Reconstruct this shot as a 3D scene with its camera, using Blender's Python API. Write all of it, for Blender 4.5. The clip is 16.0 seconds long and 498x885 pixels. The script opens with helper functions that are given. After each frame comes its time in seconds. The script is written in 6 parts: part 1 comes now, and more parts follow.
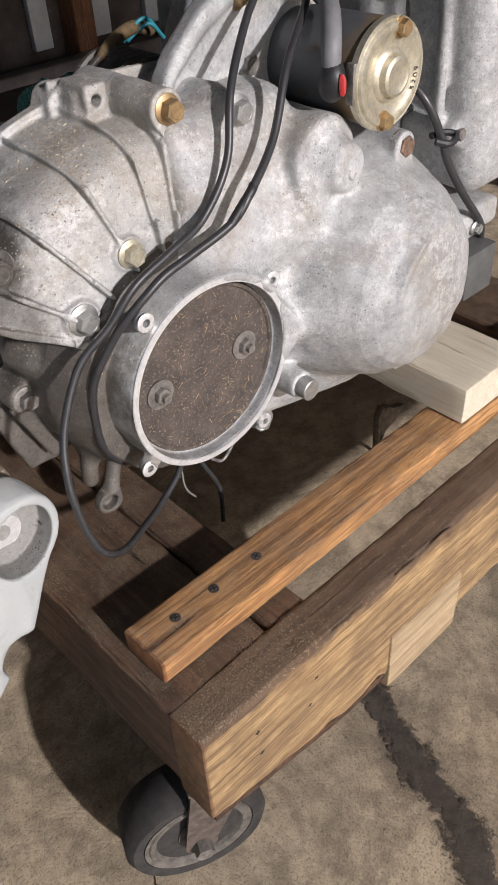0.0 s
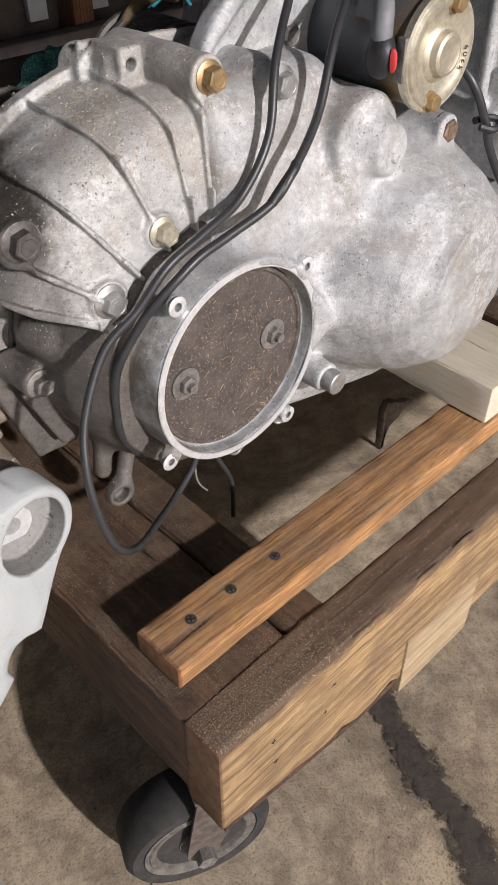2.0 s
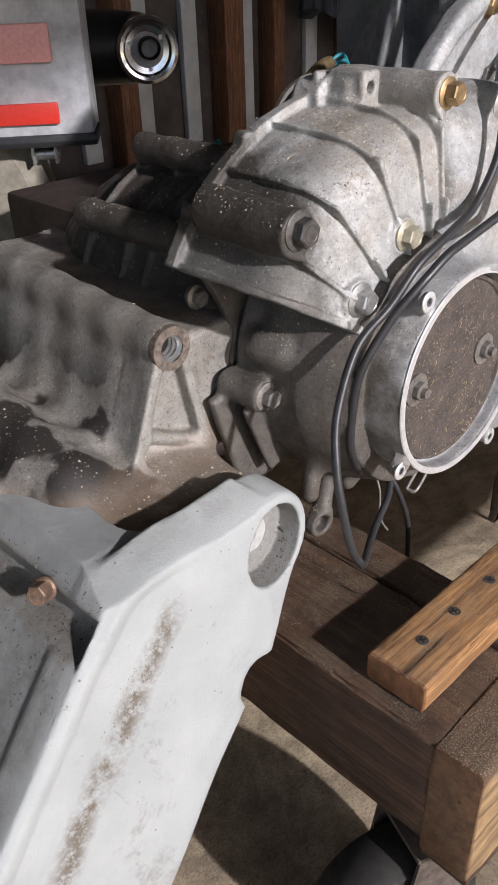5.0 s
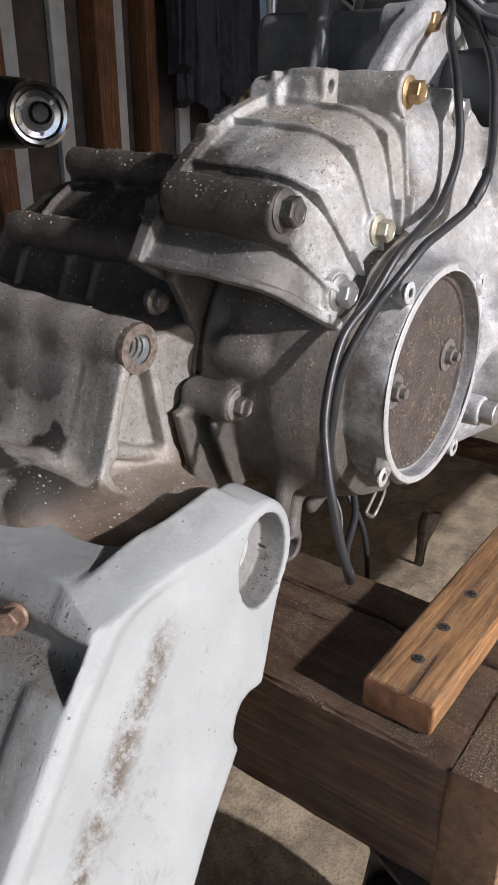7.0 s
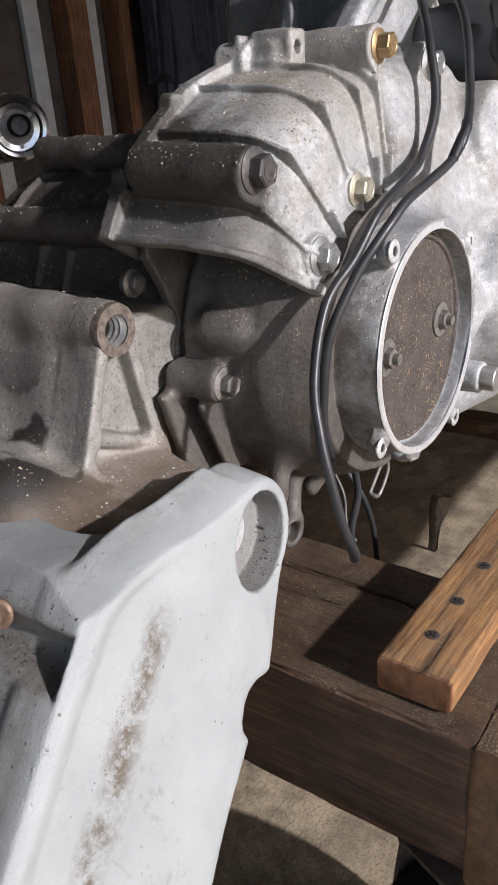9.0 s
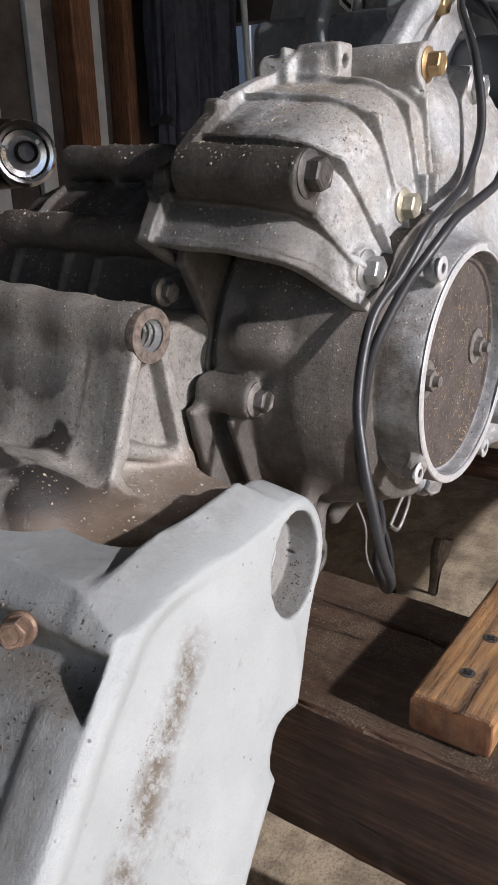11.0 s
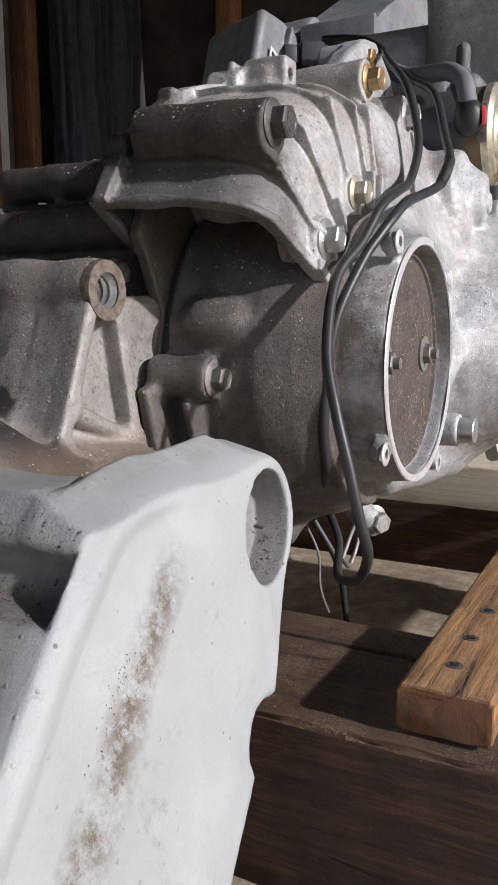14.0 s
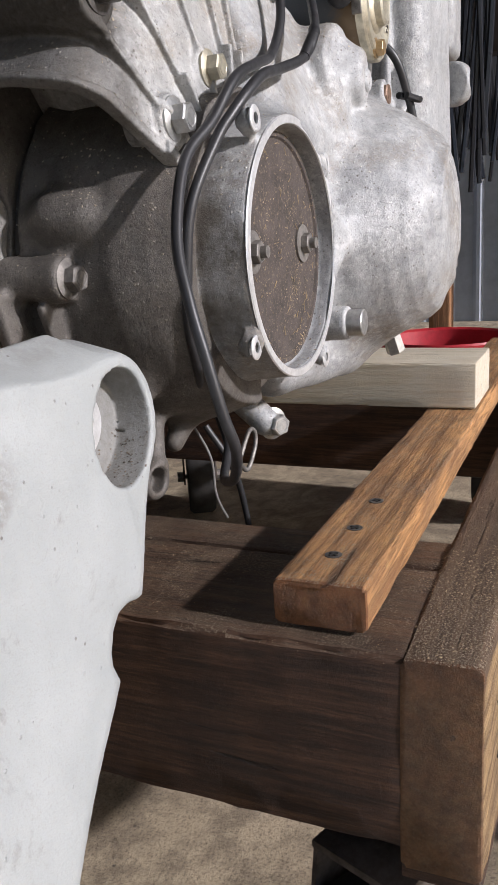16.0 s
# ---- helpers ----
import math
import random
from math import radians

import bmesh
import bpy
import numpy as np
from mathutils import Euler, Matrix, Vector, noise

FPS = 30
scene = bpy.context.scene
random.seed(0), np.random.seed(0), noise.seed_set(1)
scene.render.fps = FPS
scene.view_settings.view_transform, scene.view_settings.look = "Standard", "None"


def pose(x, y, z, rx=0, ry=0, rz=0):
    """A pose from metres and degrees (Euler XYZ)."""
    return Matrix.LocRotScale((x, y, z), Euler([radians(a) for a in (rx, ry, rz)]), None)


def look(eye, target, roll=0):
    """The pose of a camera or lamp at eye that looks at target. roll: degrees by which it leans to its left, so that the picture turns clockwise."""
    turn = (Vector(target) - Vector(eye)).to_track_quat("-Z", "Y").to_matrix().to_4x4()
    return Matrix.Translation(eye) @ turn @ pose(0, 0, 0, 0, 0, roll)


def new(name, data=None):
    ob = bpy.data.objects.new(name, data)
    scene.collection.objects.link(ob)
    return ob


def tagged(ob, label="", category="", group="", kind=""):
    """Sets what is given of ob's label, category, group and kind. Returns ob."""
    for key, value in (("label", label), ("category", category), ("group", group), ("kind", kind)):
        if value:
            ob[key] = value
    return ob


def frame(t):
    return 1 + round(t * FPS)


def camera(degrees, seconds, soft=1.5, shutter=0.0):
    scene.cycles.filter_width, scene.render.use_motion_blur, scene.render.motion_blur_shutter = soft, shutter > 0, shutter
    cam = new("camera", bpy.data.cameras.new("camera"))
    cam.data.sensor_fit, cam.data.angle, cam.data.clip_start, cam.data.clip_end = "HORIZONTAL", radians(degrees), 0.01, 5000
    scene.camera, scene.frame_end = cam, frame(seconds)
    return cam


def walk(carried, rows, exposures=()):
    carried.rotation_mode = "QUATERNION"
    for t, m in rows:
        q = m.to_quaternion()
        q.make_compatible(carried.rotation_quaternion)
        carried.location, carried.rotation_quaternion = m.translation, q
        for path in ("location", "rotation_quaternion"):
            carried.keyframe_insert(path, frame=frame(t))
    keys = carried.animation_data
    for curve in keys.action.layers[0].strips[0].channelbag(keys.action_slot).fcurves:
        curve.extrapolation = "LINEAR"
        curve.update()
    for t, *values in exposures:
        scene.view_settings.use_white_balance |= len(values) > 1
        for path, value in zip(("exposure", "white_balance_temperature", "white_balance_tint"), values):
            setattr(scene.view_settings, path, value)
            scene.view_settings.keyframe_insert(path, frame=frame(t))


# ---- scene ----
cam = camera(34.8, 16.0, soft=0.9)
PATH = [
    (0, (-0.1453, -0.2311, 0.7597), (0.2091, 0.1701, 0.3087), -3.57),
    (0.5, (-0.1476, -0.2234, 0.7546), (0.2088, 0.1756, 0.3032), -2.87),
    (1, (-0.1463, -0.2120, 0.7501), (0.2101, 0.1822, 0.2944), -1.33),
    (1.5, (-0.1479, -0.2031, 0.7461), (0.2127, 0.1840, 0.2877), -0.61),
    (2, (-0.1521, -0.1884, 0.7448), (0.2122, 0.1931, 0.2848), -0.28),
    (2.5, (-0.1558, -0.1885, 0.7459), (0.2092, 0.1931, 0.2864), -0.16),
    (3, (-0.1830, -0.1800, 0.7440), (0.1955, 0.1896, 0.2856), 1.54),
    (3.5, (-0.2201, -0.1780, 0.7422), (0.1466, 0.2152, 0.2939), -0.02),
    (4, (-0.2454, -0.1912, 0.7465), (0.1291, 0.2190, 0.3204), -1.79),
    (4.5, (-0.2710, -0.1556, 0.7181), (0.1271, 0.2576, 0.3171), -0.05),
    (4.7, (-0.2776, -0.1401, 0.7012), (0.1243, 0.2875, 0.3194), -1.14),
    (6.8, (-0.3181, -0.0643, 0.6164), (0.1794, 0.3227, 0.3119), -1.15),
    (7, (-0.3172, -0.0657, 0.6187), (0.1919, 0.3116, 0.3212), 0.05),
    (7.5, (-0.3152, -0.0654, 0.6167), (0.1963, 0.3168, 0.3298), 0.01),
    (8, (-0.3176, -0.0832, 0.6250), (0.2007, 0.2991, 0.3508), -0.86),
    (8.5, (-0.3121, -0.0954, 0.6216), (0.2002, 0.2848, 0.3336), -2.97),
    (9, (-0.3023, -0.0677, 0.5945), (0.2042, 0.3184, 0.3039), -4.45),
    (9.2, (-0.3056, -0.0426, 0.5825), (0.2065, 0.3344, 0.2899), -2.38),
    (11.3, (-0.3084, -0.0300, 0.5693), (0.2282, 0.3436, 0.3194), -0.74),
    (11.5, (-0.3025, -0.0236, 0.5578), (0.2367, 0.3446, 0.3055), -0.01),
    (12, (-0.2866, -0.0101, 0.5412), (0.2389, 0.3703, 0.2784), -1.00),
    (12.5, (-0.2790, -0.0061, 0.5271), (0.2908, 0.3448, 0.3216), 0.82),
    (13, (-0.2937, 0.0023, 0.4872), (0.3015, 0.3348, 0.3286), 0.79),
    (13.5, (-0.3058, -0.0048, 0.4830), (0.3037, 0.3201, 0.3689), -0.04),
    (14, (-0.3239, -0.0047, 0.4670), (0.2880, 0.3168, 0.3567), -0.17),
    (14.5, (-0.3171, -0.0150, 0.4563), (0.2794, 0.3210, 0.3107), -2.92),
    (15, (-0.3105, -0.0224, 0.4522), (0.3045, 0.2754, 0.2999), -1.91),
    (15.5, (-0.2981, -0.0286, 0.4486), (0.3150, 0.2584, 0.2706), -3.20),
    (16, (-0.2941, -0.0357, 0.4502), (0.3232, 0.2429, 0.2732), -3.61),
]
walk(cam, [(t, look(eye, target, roll)) for t, eye, target, roll in PATH],
     exposures=[(0.0, 0.54, 6200, 17), (4.5, 0.63, 6080, 17), (7.5, 0.64, 5980, 17), (12.5, 0.63, 5980, 17), (16.0, 0.55, 6000, 17)])

# ---- light ----
SUN_AZ = Vector((-0.05, -1.0, 0)).normalized()
SUN_EL = radians(24)
world = bpy.data.worlds.new("sky")
scene.world = world
world.use_nodes = True
wn = world.node_tree.nodes
sky = wn.new("ShaderNodeTexSky")
sky.sky_type, sky.sun_disc = "NISHITA", False
sky.sun_elevation, sky.sun_rotation = SUN_EL, math.atan2(SUN_AZ.x, SUN_AZ.y)
wn["Background"].inputs["Strength"].default_value = 0.10
world.node_tree.links.new(sky.outputs[0], wn["Background"].inputs[0])
sun_data = bpy.data.lights.new("sun", "SUN")
sun_data.energy, sun_data.angle, sun_data.color = 3.2, radians(1.8), (1.0, 0.955, 0.90)
sun = new("sun", sun_data)
sun_dir = SUN_AZ * math.cos(SUN_EL) + Vector((0, 0, math.sin(SUN_EL)))
sun.matrix_world = look(sun_dir * 6, (0, 0, 0))


# ---- node helpers ----
class Nodes:
    def __init__(self, name):
        self.mat = bpy.data.materials.new(name)
        self.mat.use_nodes = True
        self.t = self.mat.node_tree
        self.bsdf = self.t.nodes["Principled BSDF"]
        self.co = self.t.nodes.new("ShaderNodeTexCoord").outputs["Object"]

    def link(self, a, b):
        self.t.links.new(a, b)

    def put(self, key, value):
        if isinstance(value, (int, float)):
            self.bsdf.inputs[key].default_value = value
        elif isinstance(value, tuple):
            self.bsdf.inputs[key].default_value = (*value, 1)[:4]
        else:
            self.link(value, self.bsdf.inputs[key])

    def stretch(self, sx, sy, sz):
        n = self.t.nodes.new("ShaderNodeMapping")
        n.inputs["Scale"].default_value = (sx, sy, sz)
        self.link(self.co, n.inputs[0])
        return n.outputs[0]

    def noise(self, scale, detail=4, rough=0.55, co=None, distort=0.0):
        n = self.t.nodes.new("ShaderNodeTexNoise")
        n.inputs["Scale"].default_value, n.inputs["Detail"].default_value = scale, detail
        n.inputs["Roughness"].default_value, n.inputs["Distortion"].default_value = rough, distort
        self.link(co or self.co, n.inputs["Vector"])
        return n.outputs["Fac"]

    def cells(self, scale, feature="F1", co=None):
        n = self.t.nodes.new("ShaderNodeTexVoronoi")
        n.feature = feature
        n.inputs["Scale"].default_value = scale
        self.link(co or self.co, n.inputs["Vector"])
        return n.outputs["Distance"]

    def wave(self, scale, co, distort=6.0, detail=3.0, dscale=1.0, axis="X", kind="BANDS"):
        n = self.t.nodes.new("ShaderNodeTexWave")
        n.wave_type = kind
        n.bands_direction = axis
        n.inputs["Scale"].default_value, n.inputs["Distortion"].default_value = scale, distort
        n.inputs["Detail"].default_value, n.inputs["Detail Scale"].default_value = detail, dscale
        self.link(co, n.inputs["Vector"])
        return n.outputs["Fac"]

    def ramp(self, fac, *stops):
        n = self.t.nodes.new("ShaderNodeValToRGB")
        el = n.color_ramp.elements
        while len(el) < len(stops):
            el.new(0.5)
        for e, (p, c) in zip(el, stops):
            e.position = p
            e.color = (c, c, c, 1) if isinstance(c, (int, float)) else (*c, 1)
        self.link(fac, n.inputs[0])
        return n.outputs[0]

    def mix(self, fac, a, b, kind="MIX"):
        n = self.t.nodes.new("ShaderNodeMix")
        n.data_type, n.blend_type = "RGBA", kind
        for key, v in ((0, fac), (6, a), (7, b)):
            if isinstance(v, (int, float)):
                n.inputs[key].default_value = v if key == 0 else (v, v, v, 1)
            elif isinstance(v, tuple):
                n.inputs[key].default_value = (*v, 1)
            else:
                self.link(v, n.inputs[key])
        return n.outputs[2]

    def math(self, op, a, b=0.0):
        n = self.t.nodes.new("ShaderNodeMath")
        n.operation = op
        for k, v in enumerate((a, b)):
            if isinstance(v, (int, float)):
                n.inputs[k].default_value = v
            else:
                self.link(v, n.inputs[k])
        return n.outputs[0]

    def axis(self, k, co=None):
        n = self.t.nodes.new("ShaderNodeSeparateXYZ")
        self.link(co or self.co, n.inputs[0])
        return n.outputs[k]

    def up(self):
        n = self.t.nodes.new("ShaderNodeNewGeometry")
        return self.axis(2, n.outputs["Normal"])

    def bump(self, height, strength=0.3, dist=0.002, chain=None):
        n = self.t.nodes.new("ShaderNodeBump")
        n.inputs["Strength"].default_value, n.inputs["Distance"].default_value = strength, dist
        self.link(height, n.inputs["Height"])
        if chain is not None:
            self.link(chain, n.inputs["Normal"])
        self.link(n.outputs[0], self.bsdf.inputs["Normal"])
        return n.outputs[0]


def plain(name, color, rough=0.5, metal=0.0, grime=0.35, scale=60.0, bump=0.15):
    """A plain surface with some grime and wear in it."""
    m = Nodes(name)
    n = m.noise(scale, 5, 0.65)
    fine = m.noise(scale * 9, 3, 0.7)
    dark = tuple(c * (1 - grime) for c in color)
    c = m.mix(m.ramp(n, (0.35, 0.0), (0.68, 1.0)), dark, color)
    c = m.mix(m.ramp(fine, (0.62, 0.0), (0.75, grime)), c, tuple(min(1, x * 1.3 + 0.05) for x in color))
    m.put("Base Color", c)
    m.put("Roughness", m.ramp(n, (0.3, min(1, rough + 0.15)), (0.7, rough)))
    m.put("Metallic", metal)
    m.bump(fine, bump, 0.0006)
    return m.mat


def cast_metal(name, light, dark, brown, dust, rough=0.5, metal=0.4, grime=0.5, dusty=0.5, oil=None, bloom=0.0, blots=0.0, rusty=None, speck=1.0):
    """Sand-cast aluminium: blotchy oxide, brown oil film, clinging dust and chips.
    oil: x, y past which and how dark black oil film and painted left-side shade cover it."""
    m = Nodes(name)
    big = m.noise(14, 6, 0.62, distort=0.4)
    mid = m.noise(80, 7, 0.74)
    fine = m.noise(430, 5, 0.78)
    grain = m.noise(1150, 3, 0.7)
    c = m.mix(m.ramp(m.math("ADD", m.math("MULTIPLY", big, 0.5), m.math("MULTIPLY", mid, 0.5)), (0.40, 1.0), (0.60, 0.0)), light, dark)
    film = m.math("MULTIPLY", m.ramp(m.noise(11, 6, 0.75, distort=0.8), (0.49, 0.0), (0.62, 1.0)), m.ramp(fine, (0.35, 0.15), (0.62, 1.0)))
    c = m.mix(m.math("MULTIPLY", film, grime), c, brown)
    c = m.mix(m.ramp(fine, (0.37, grime * speck), (0.46, 0.0)), c, tuple(x * 0.32 for x in dark))
    c = m.mix(m.ramp(grain, (0.56, 0.0), (0.68, 0.42 * speck)), c, tuple(min(0.9, x * 1.45 + 0.02) for x in light))
    clear = None
    if bloom:
        flake = m.math("MULTIPLY", m.ramp(m.noise(20, 6, 0.75, distort=0.6), (0.47, 0.0), (0.60, 1.0)), m.ramp(m.noise(210, 6, 0.75), (0.50, 0.0), (0.58, 1.0)))
        c = m.mix(m.math("MULTIPLY", flake, bloom), c, (0.80, 0.80, 0.78))
        specks = m.math("MULTIPLY", m.ramp(m.cells(240), (0.10, 1.0), (0.20, 0.0)), m.ramp(m.noise(45, 5, 0.7), (0.46, 0.0), (0.58, 1.0)))
        c = m.mix(m.math("MULTIPLY", specks, 0.8), c, (0.12, 0.10, 0.08))
    if blots:
        blot = m.ramp(m.noise(17, 3, 0.5), (0.50, 0.0), (0.53, blots))
        blot = m.math("MULTIPLY", blot, m.ramp(m.math("MULTIPLY", m.math("SUBTRACT", -0.030, m.axis(0)), 60.0), (0.0, 0.0), (1.0, 1.0)))
        c = m.mix(blot, c, (0.030, 0.026, 0.023))
    if rusty:
        side = m.math("MULTIPLY", m.ramp(m.math("MULTIPLY", m.math("SUBTRACT", rusty[0], m.axis(1)), 60.0), (0.0, 0.0), (1.0, 1.0)), m.ramp(m.math("MULTIPLY", m.math("SUBTRACT", rusty[1], m.axis(2)), 60.0), (0.0, 0.0), (1.0, 1.0)))
        c = m.mix(m.math("MULTIPLY", side, m.ramp(mid, (0.35, 0.9), (0.65, 0.55))), c, (0.23, 0.17, 0.12))
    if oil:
        # old oil film and the shade of the left side, both put into the colour
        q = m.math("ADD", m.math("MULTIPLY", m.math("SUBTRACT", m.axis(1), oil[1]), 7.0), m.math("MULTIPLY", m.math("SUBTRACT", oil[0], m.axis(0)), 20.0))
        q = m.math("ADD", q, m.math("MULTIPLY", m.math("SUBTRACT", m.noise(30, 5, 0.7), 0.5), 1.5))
        oil_shade = m.math("MULTIPLY", m.ramp(q, (0.0, 0.0), (0.45, 0.98)), m.ramp(fine, (0.3, 1.0), (0.70, 0.86)))
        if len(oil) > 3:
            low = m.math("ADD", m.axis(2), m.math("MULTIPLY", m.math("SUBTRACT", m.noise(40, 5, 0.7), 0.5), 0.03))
            oil_shade = m.math("MULTIPLY", oil_shade, m.ramp(m.math("MULTIPLY", m.math("SUBTRACT", low, oil[3]), 90.0), (0.0, 0.75), (1.0, 1.0)))
        c = m.mix(oil_shade, c, tuple(x * oil[2] for x in brown))
        clear = m.math("SUBTRACT", 1.0, m.math("MULTIPLY", oil_shade, 0.75))
    crumbs = m.math("MULTIPLY", m.ramp(m.cells(300), (0.13, 1.0), (0.24, 0.0)), m.ramp(mid, (0.47, 0.0), (0.58, 1.0)))
    lie = m.math("MULTIPLY", crumbs, m.ramp(m.up(), (0.0, 0.22), (0.6, 1.0)))
    lie = m.math("MULTIPLY", lie, clear) if clear else lie
    c = m.mix(m.math("MULTIPLY", lie, dusty), c, dust)
    m.put("Base Color", c)
    m.put("Metallic", m.ramp(film, (0.0, metal), (0.8, metal * 0.3)))
    m.put("Roughness", m.ramp(mid, (0.35, min(1, rough + 0.16)), (0.65, rough - 0.08)))
    b = m.bump(mid, 0.35, 0.0026)
    b = m.bump(m.mix(0.45, fine, grain), 0.55, 0.0011, b)
    m.bump(lie, 0.6, 0.0013, b)
    return m.mat


def wood(name, along, early, late, grey, dirt=0.3, rings=46.0, rough=0.75, crumbs=0.3, top=None, dusty_end=None, end=None, film=0.0, grain=1.0):
    """Sawn timber with its grain along an axis; top: a height above which it is weathered and oil-soaked;
    dusty_end: how far sawdust lies thick from its near end."""
    m = Nodes(name)
    k = "XYZ".index(along)
    s = [1.0, 1.0, 1.0]
    s[k] = 0.06
    co = m.stretch(*s)
    s[k] = 0.16
    short = m.stretch(*s)
    def growth(scale, count, axis):
        """Saw-toothed growth rings: pale early wood darkening to a thin late line."""
        n = m.math("FRACT", m.math("MULTIPLY", m.math("ADD", m.noise(scale, 2, 0.45, co=co, distort=0.25), m.math("MULTIPLY", m.axis(axis), 2.2)), count))
        return m.ramp(n, (0.0, 0.10), (0.55, 0.25), (0.86, 1.0), (0.93, 0.85), (1.0, 0.10))

    ring = growth(13, rings * 0.5, 2 if along != "Z" else 0)
    ring2 = growth(17, rings * 0.42, 1 if along != "Y" else 0)
    fibre = m.noise(620, 6, 0.8, co=co)
    streak = m.noise(120, 5, 0.7, co=co, distort=0.4)
    big = m.noise(13, 6, 0.68)
    fine = m.noise(330, 5, 0.78)
    fleck = m.noise(420, 4, 0.7, co=short)
    g = m.math("ADD", m.math("MULTIPLY", ring, 0.5), m.math("MULTIPLY", ring2, 0.5))
    c = m.mix(m.ramp(g, (0.15, 0.0), (0.85, 0.85)), early, late)
    c = m.mix(m.ramp(streak, (0.38, 0.85 * grain), (0.56, 0.0)), c, tuple(x * 0.42 for x in late))
    c = m.mix(m.ramp(fibre, (0.38, 0.7 * grain), (0.52, 0.0)), c, tuple(x * 0.4 for x in late))
    c = m.mix(m.ramp(fleck, (0.60, 0.0), (0.72, 0.5)), c, tuple(min(0.85, x * 1.5) for x in early))
    c = m.mix(m.math("MULTIPLY", m.ramp(big, (0.42, 0.0), (0.66, 1.0)), dirt), c, grey)
    if top is not None:
        edge = m.math("ADD", m.axis(2), m.math("MULTIPLY", m.math("SUBTRACT", m.noise(30, 6, 0.8, co=m.stretch(0.5, 1, 1)), 0.5), 0.05))
        soak = m.ramp(m.math("MULTIPLY", m.math("SUBTRACT", edge, top), 160.0), (0.0, 0.0), (1.0, 0.94))
        c = m.mix(soak, c, m.mix(m.ramp(streak, (0.35, 0.0), (0.65, 1.0)), tuple(x * 0.7 for x in grey), tuple(x * 1.5 for x in grey)))
    if end is not None:
        cutface = m.ramp(m.math("MULTIPLY", m.math("SUBTRACT", end, m.axis(k)), 700.0), (0.0, 0.0), (1.0, 0.8))
        c = m.mix(cutface, c, m.mix(m.ramp(m.noise(70, 6, 0.75), (0.35, 0.0), (0.65, 1.0)), (late[0] * 0.22, late[1] * 0.17, late[2] * 0.17), (late[0] * 0.6, late[1] * 0.46, late[2] * 0.42)))
    if film:
        settle = m.math("MULTIPLY", m.ramp(m.up(), (0.5, 0.0), (0.9, 1.0)), m.ramp(m.noise(38, 6, 0.78), (0.36, 0.1), (0.62, film)))
        c = m.mix(settle, c, (0.29, 0.215, 0.14))
    cracks = m.ramp(m.noise(110, 6, 0.65, co=co, distort=0.5), (0.30, 1.0), (0.345, 0.0))
    c = m.mix(m.math("MULTIPLY", cracks, 0.85), c, tuple(x * 0.16 for x in late))
    spread = m.ramp(m.noise(30, 5, 0.75), (0.44, 0.0), (0.6, 1.0))
    if dusty_end:
        spread = m.math("MAXIMUM", m.math("MULTIPLY", spread, 0.5), m.ramp(m.math("ADD", m.math("DIVIDE", m.axis(k), dusty_end), m.math("MULTIPLY", big, 0.6)), (0.55, 1.0), (1.2, 0.0)))
    bits = m.math("MULTIPLY", m.ramp(m.noise(900, 4, 0.7), (0.51, 0.0), (0.60, 1.0)), spread)
    lie = m.math("MULTIPLY", bits, m.ramp(m.up(), (0.3, 0.10), (0.8, 1.0)))
    c = m.mix(m.math("MULTIPLY", lie, crumbs), c, (0.40, 0.32, 0.22))
    m.put("Base Color", c)
    m.put("Roughness", m.ramp(big, (0.3, rough - 0.1), (0.7, min(1.0, rough + 0.12))))
    b = m.bump(g, 0.25, 0.0010)
    b = m.bump(m.math("ADD", fibre, streak), 0.9, 0.0024, b)
    b = m.bump(m.math("SUBTRACT", 1.0, cracks), 0.9, 0.0045, b)
    m.bump(m.math("ADD", fine, lie), 0.5, 0.0012, b)
    return m.mat


# case: oil adds grime plus painted shade on the left ring side
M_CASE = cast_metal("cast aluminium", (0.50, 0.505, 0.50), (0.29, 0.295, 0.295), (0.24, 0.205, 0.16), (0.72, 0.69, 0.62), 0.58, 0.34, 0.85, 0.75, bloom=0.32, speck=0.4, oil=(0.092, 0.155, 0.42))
# cover: oil blackens the bolt tube and paints shade on the left lip
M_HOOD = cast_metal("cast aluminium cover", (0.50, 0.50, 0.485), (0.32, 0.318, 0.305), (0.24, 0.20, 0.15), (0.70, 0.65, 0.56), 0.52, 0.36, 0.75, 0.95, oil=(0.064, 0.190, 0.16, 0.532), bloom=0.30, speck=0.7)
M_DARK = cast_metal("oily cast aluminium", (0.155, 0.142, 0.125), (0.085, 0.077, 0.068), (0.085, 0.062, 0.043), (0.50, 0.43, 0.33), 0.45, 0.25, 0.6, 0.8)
M_MOTOR = cast_metal("blackened casting", (0.105, 0.094, 0.082), (0.055, 0.048, 0.042), (0.06, 0.044, 0.032), (0.50, 0.43, 0.33), 0.50, 0.2, 0.6, 0.9)
M_BRACKET = cast_metal("grimy bracket casting", (0.33, 0.315, 0.285), (0.19, 0.178, 0.16), (0.14, 0.098, 0.062), (0.58, 0.50, 0.38), 0.48, 0.25, 0.7, 0.95, blots=0.95, rusty=(0.290, 0.418))
M_BLOCK = cast_metal("grey painted block", (0.15, 0.155, 0.155), (0.085, 0.088, 0.09), (0.10, 0.085, 0.065), (0.5, 0.47, 0.42), 0.5, 0.15, 0.35, 0.4)
M_STEEL = plain("zinc plated steel", (0.62, 0.62, 0.60), 0.32, 0.85, 0.35, 160)
M_GOLD = plain("yellow passivated steel", (0.54, 0.38, 0.20), 0.36, 0.8, 0.35, 160)
M_PALEGOLD = plain("pale passivated steel", (0.68, 0.63, 0.49), 0.36, 0.75, 0.35, 160)
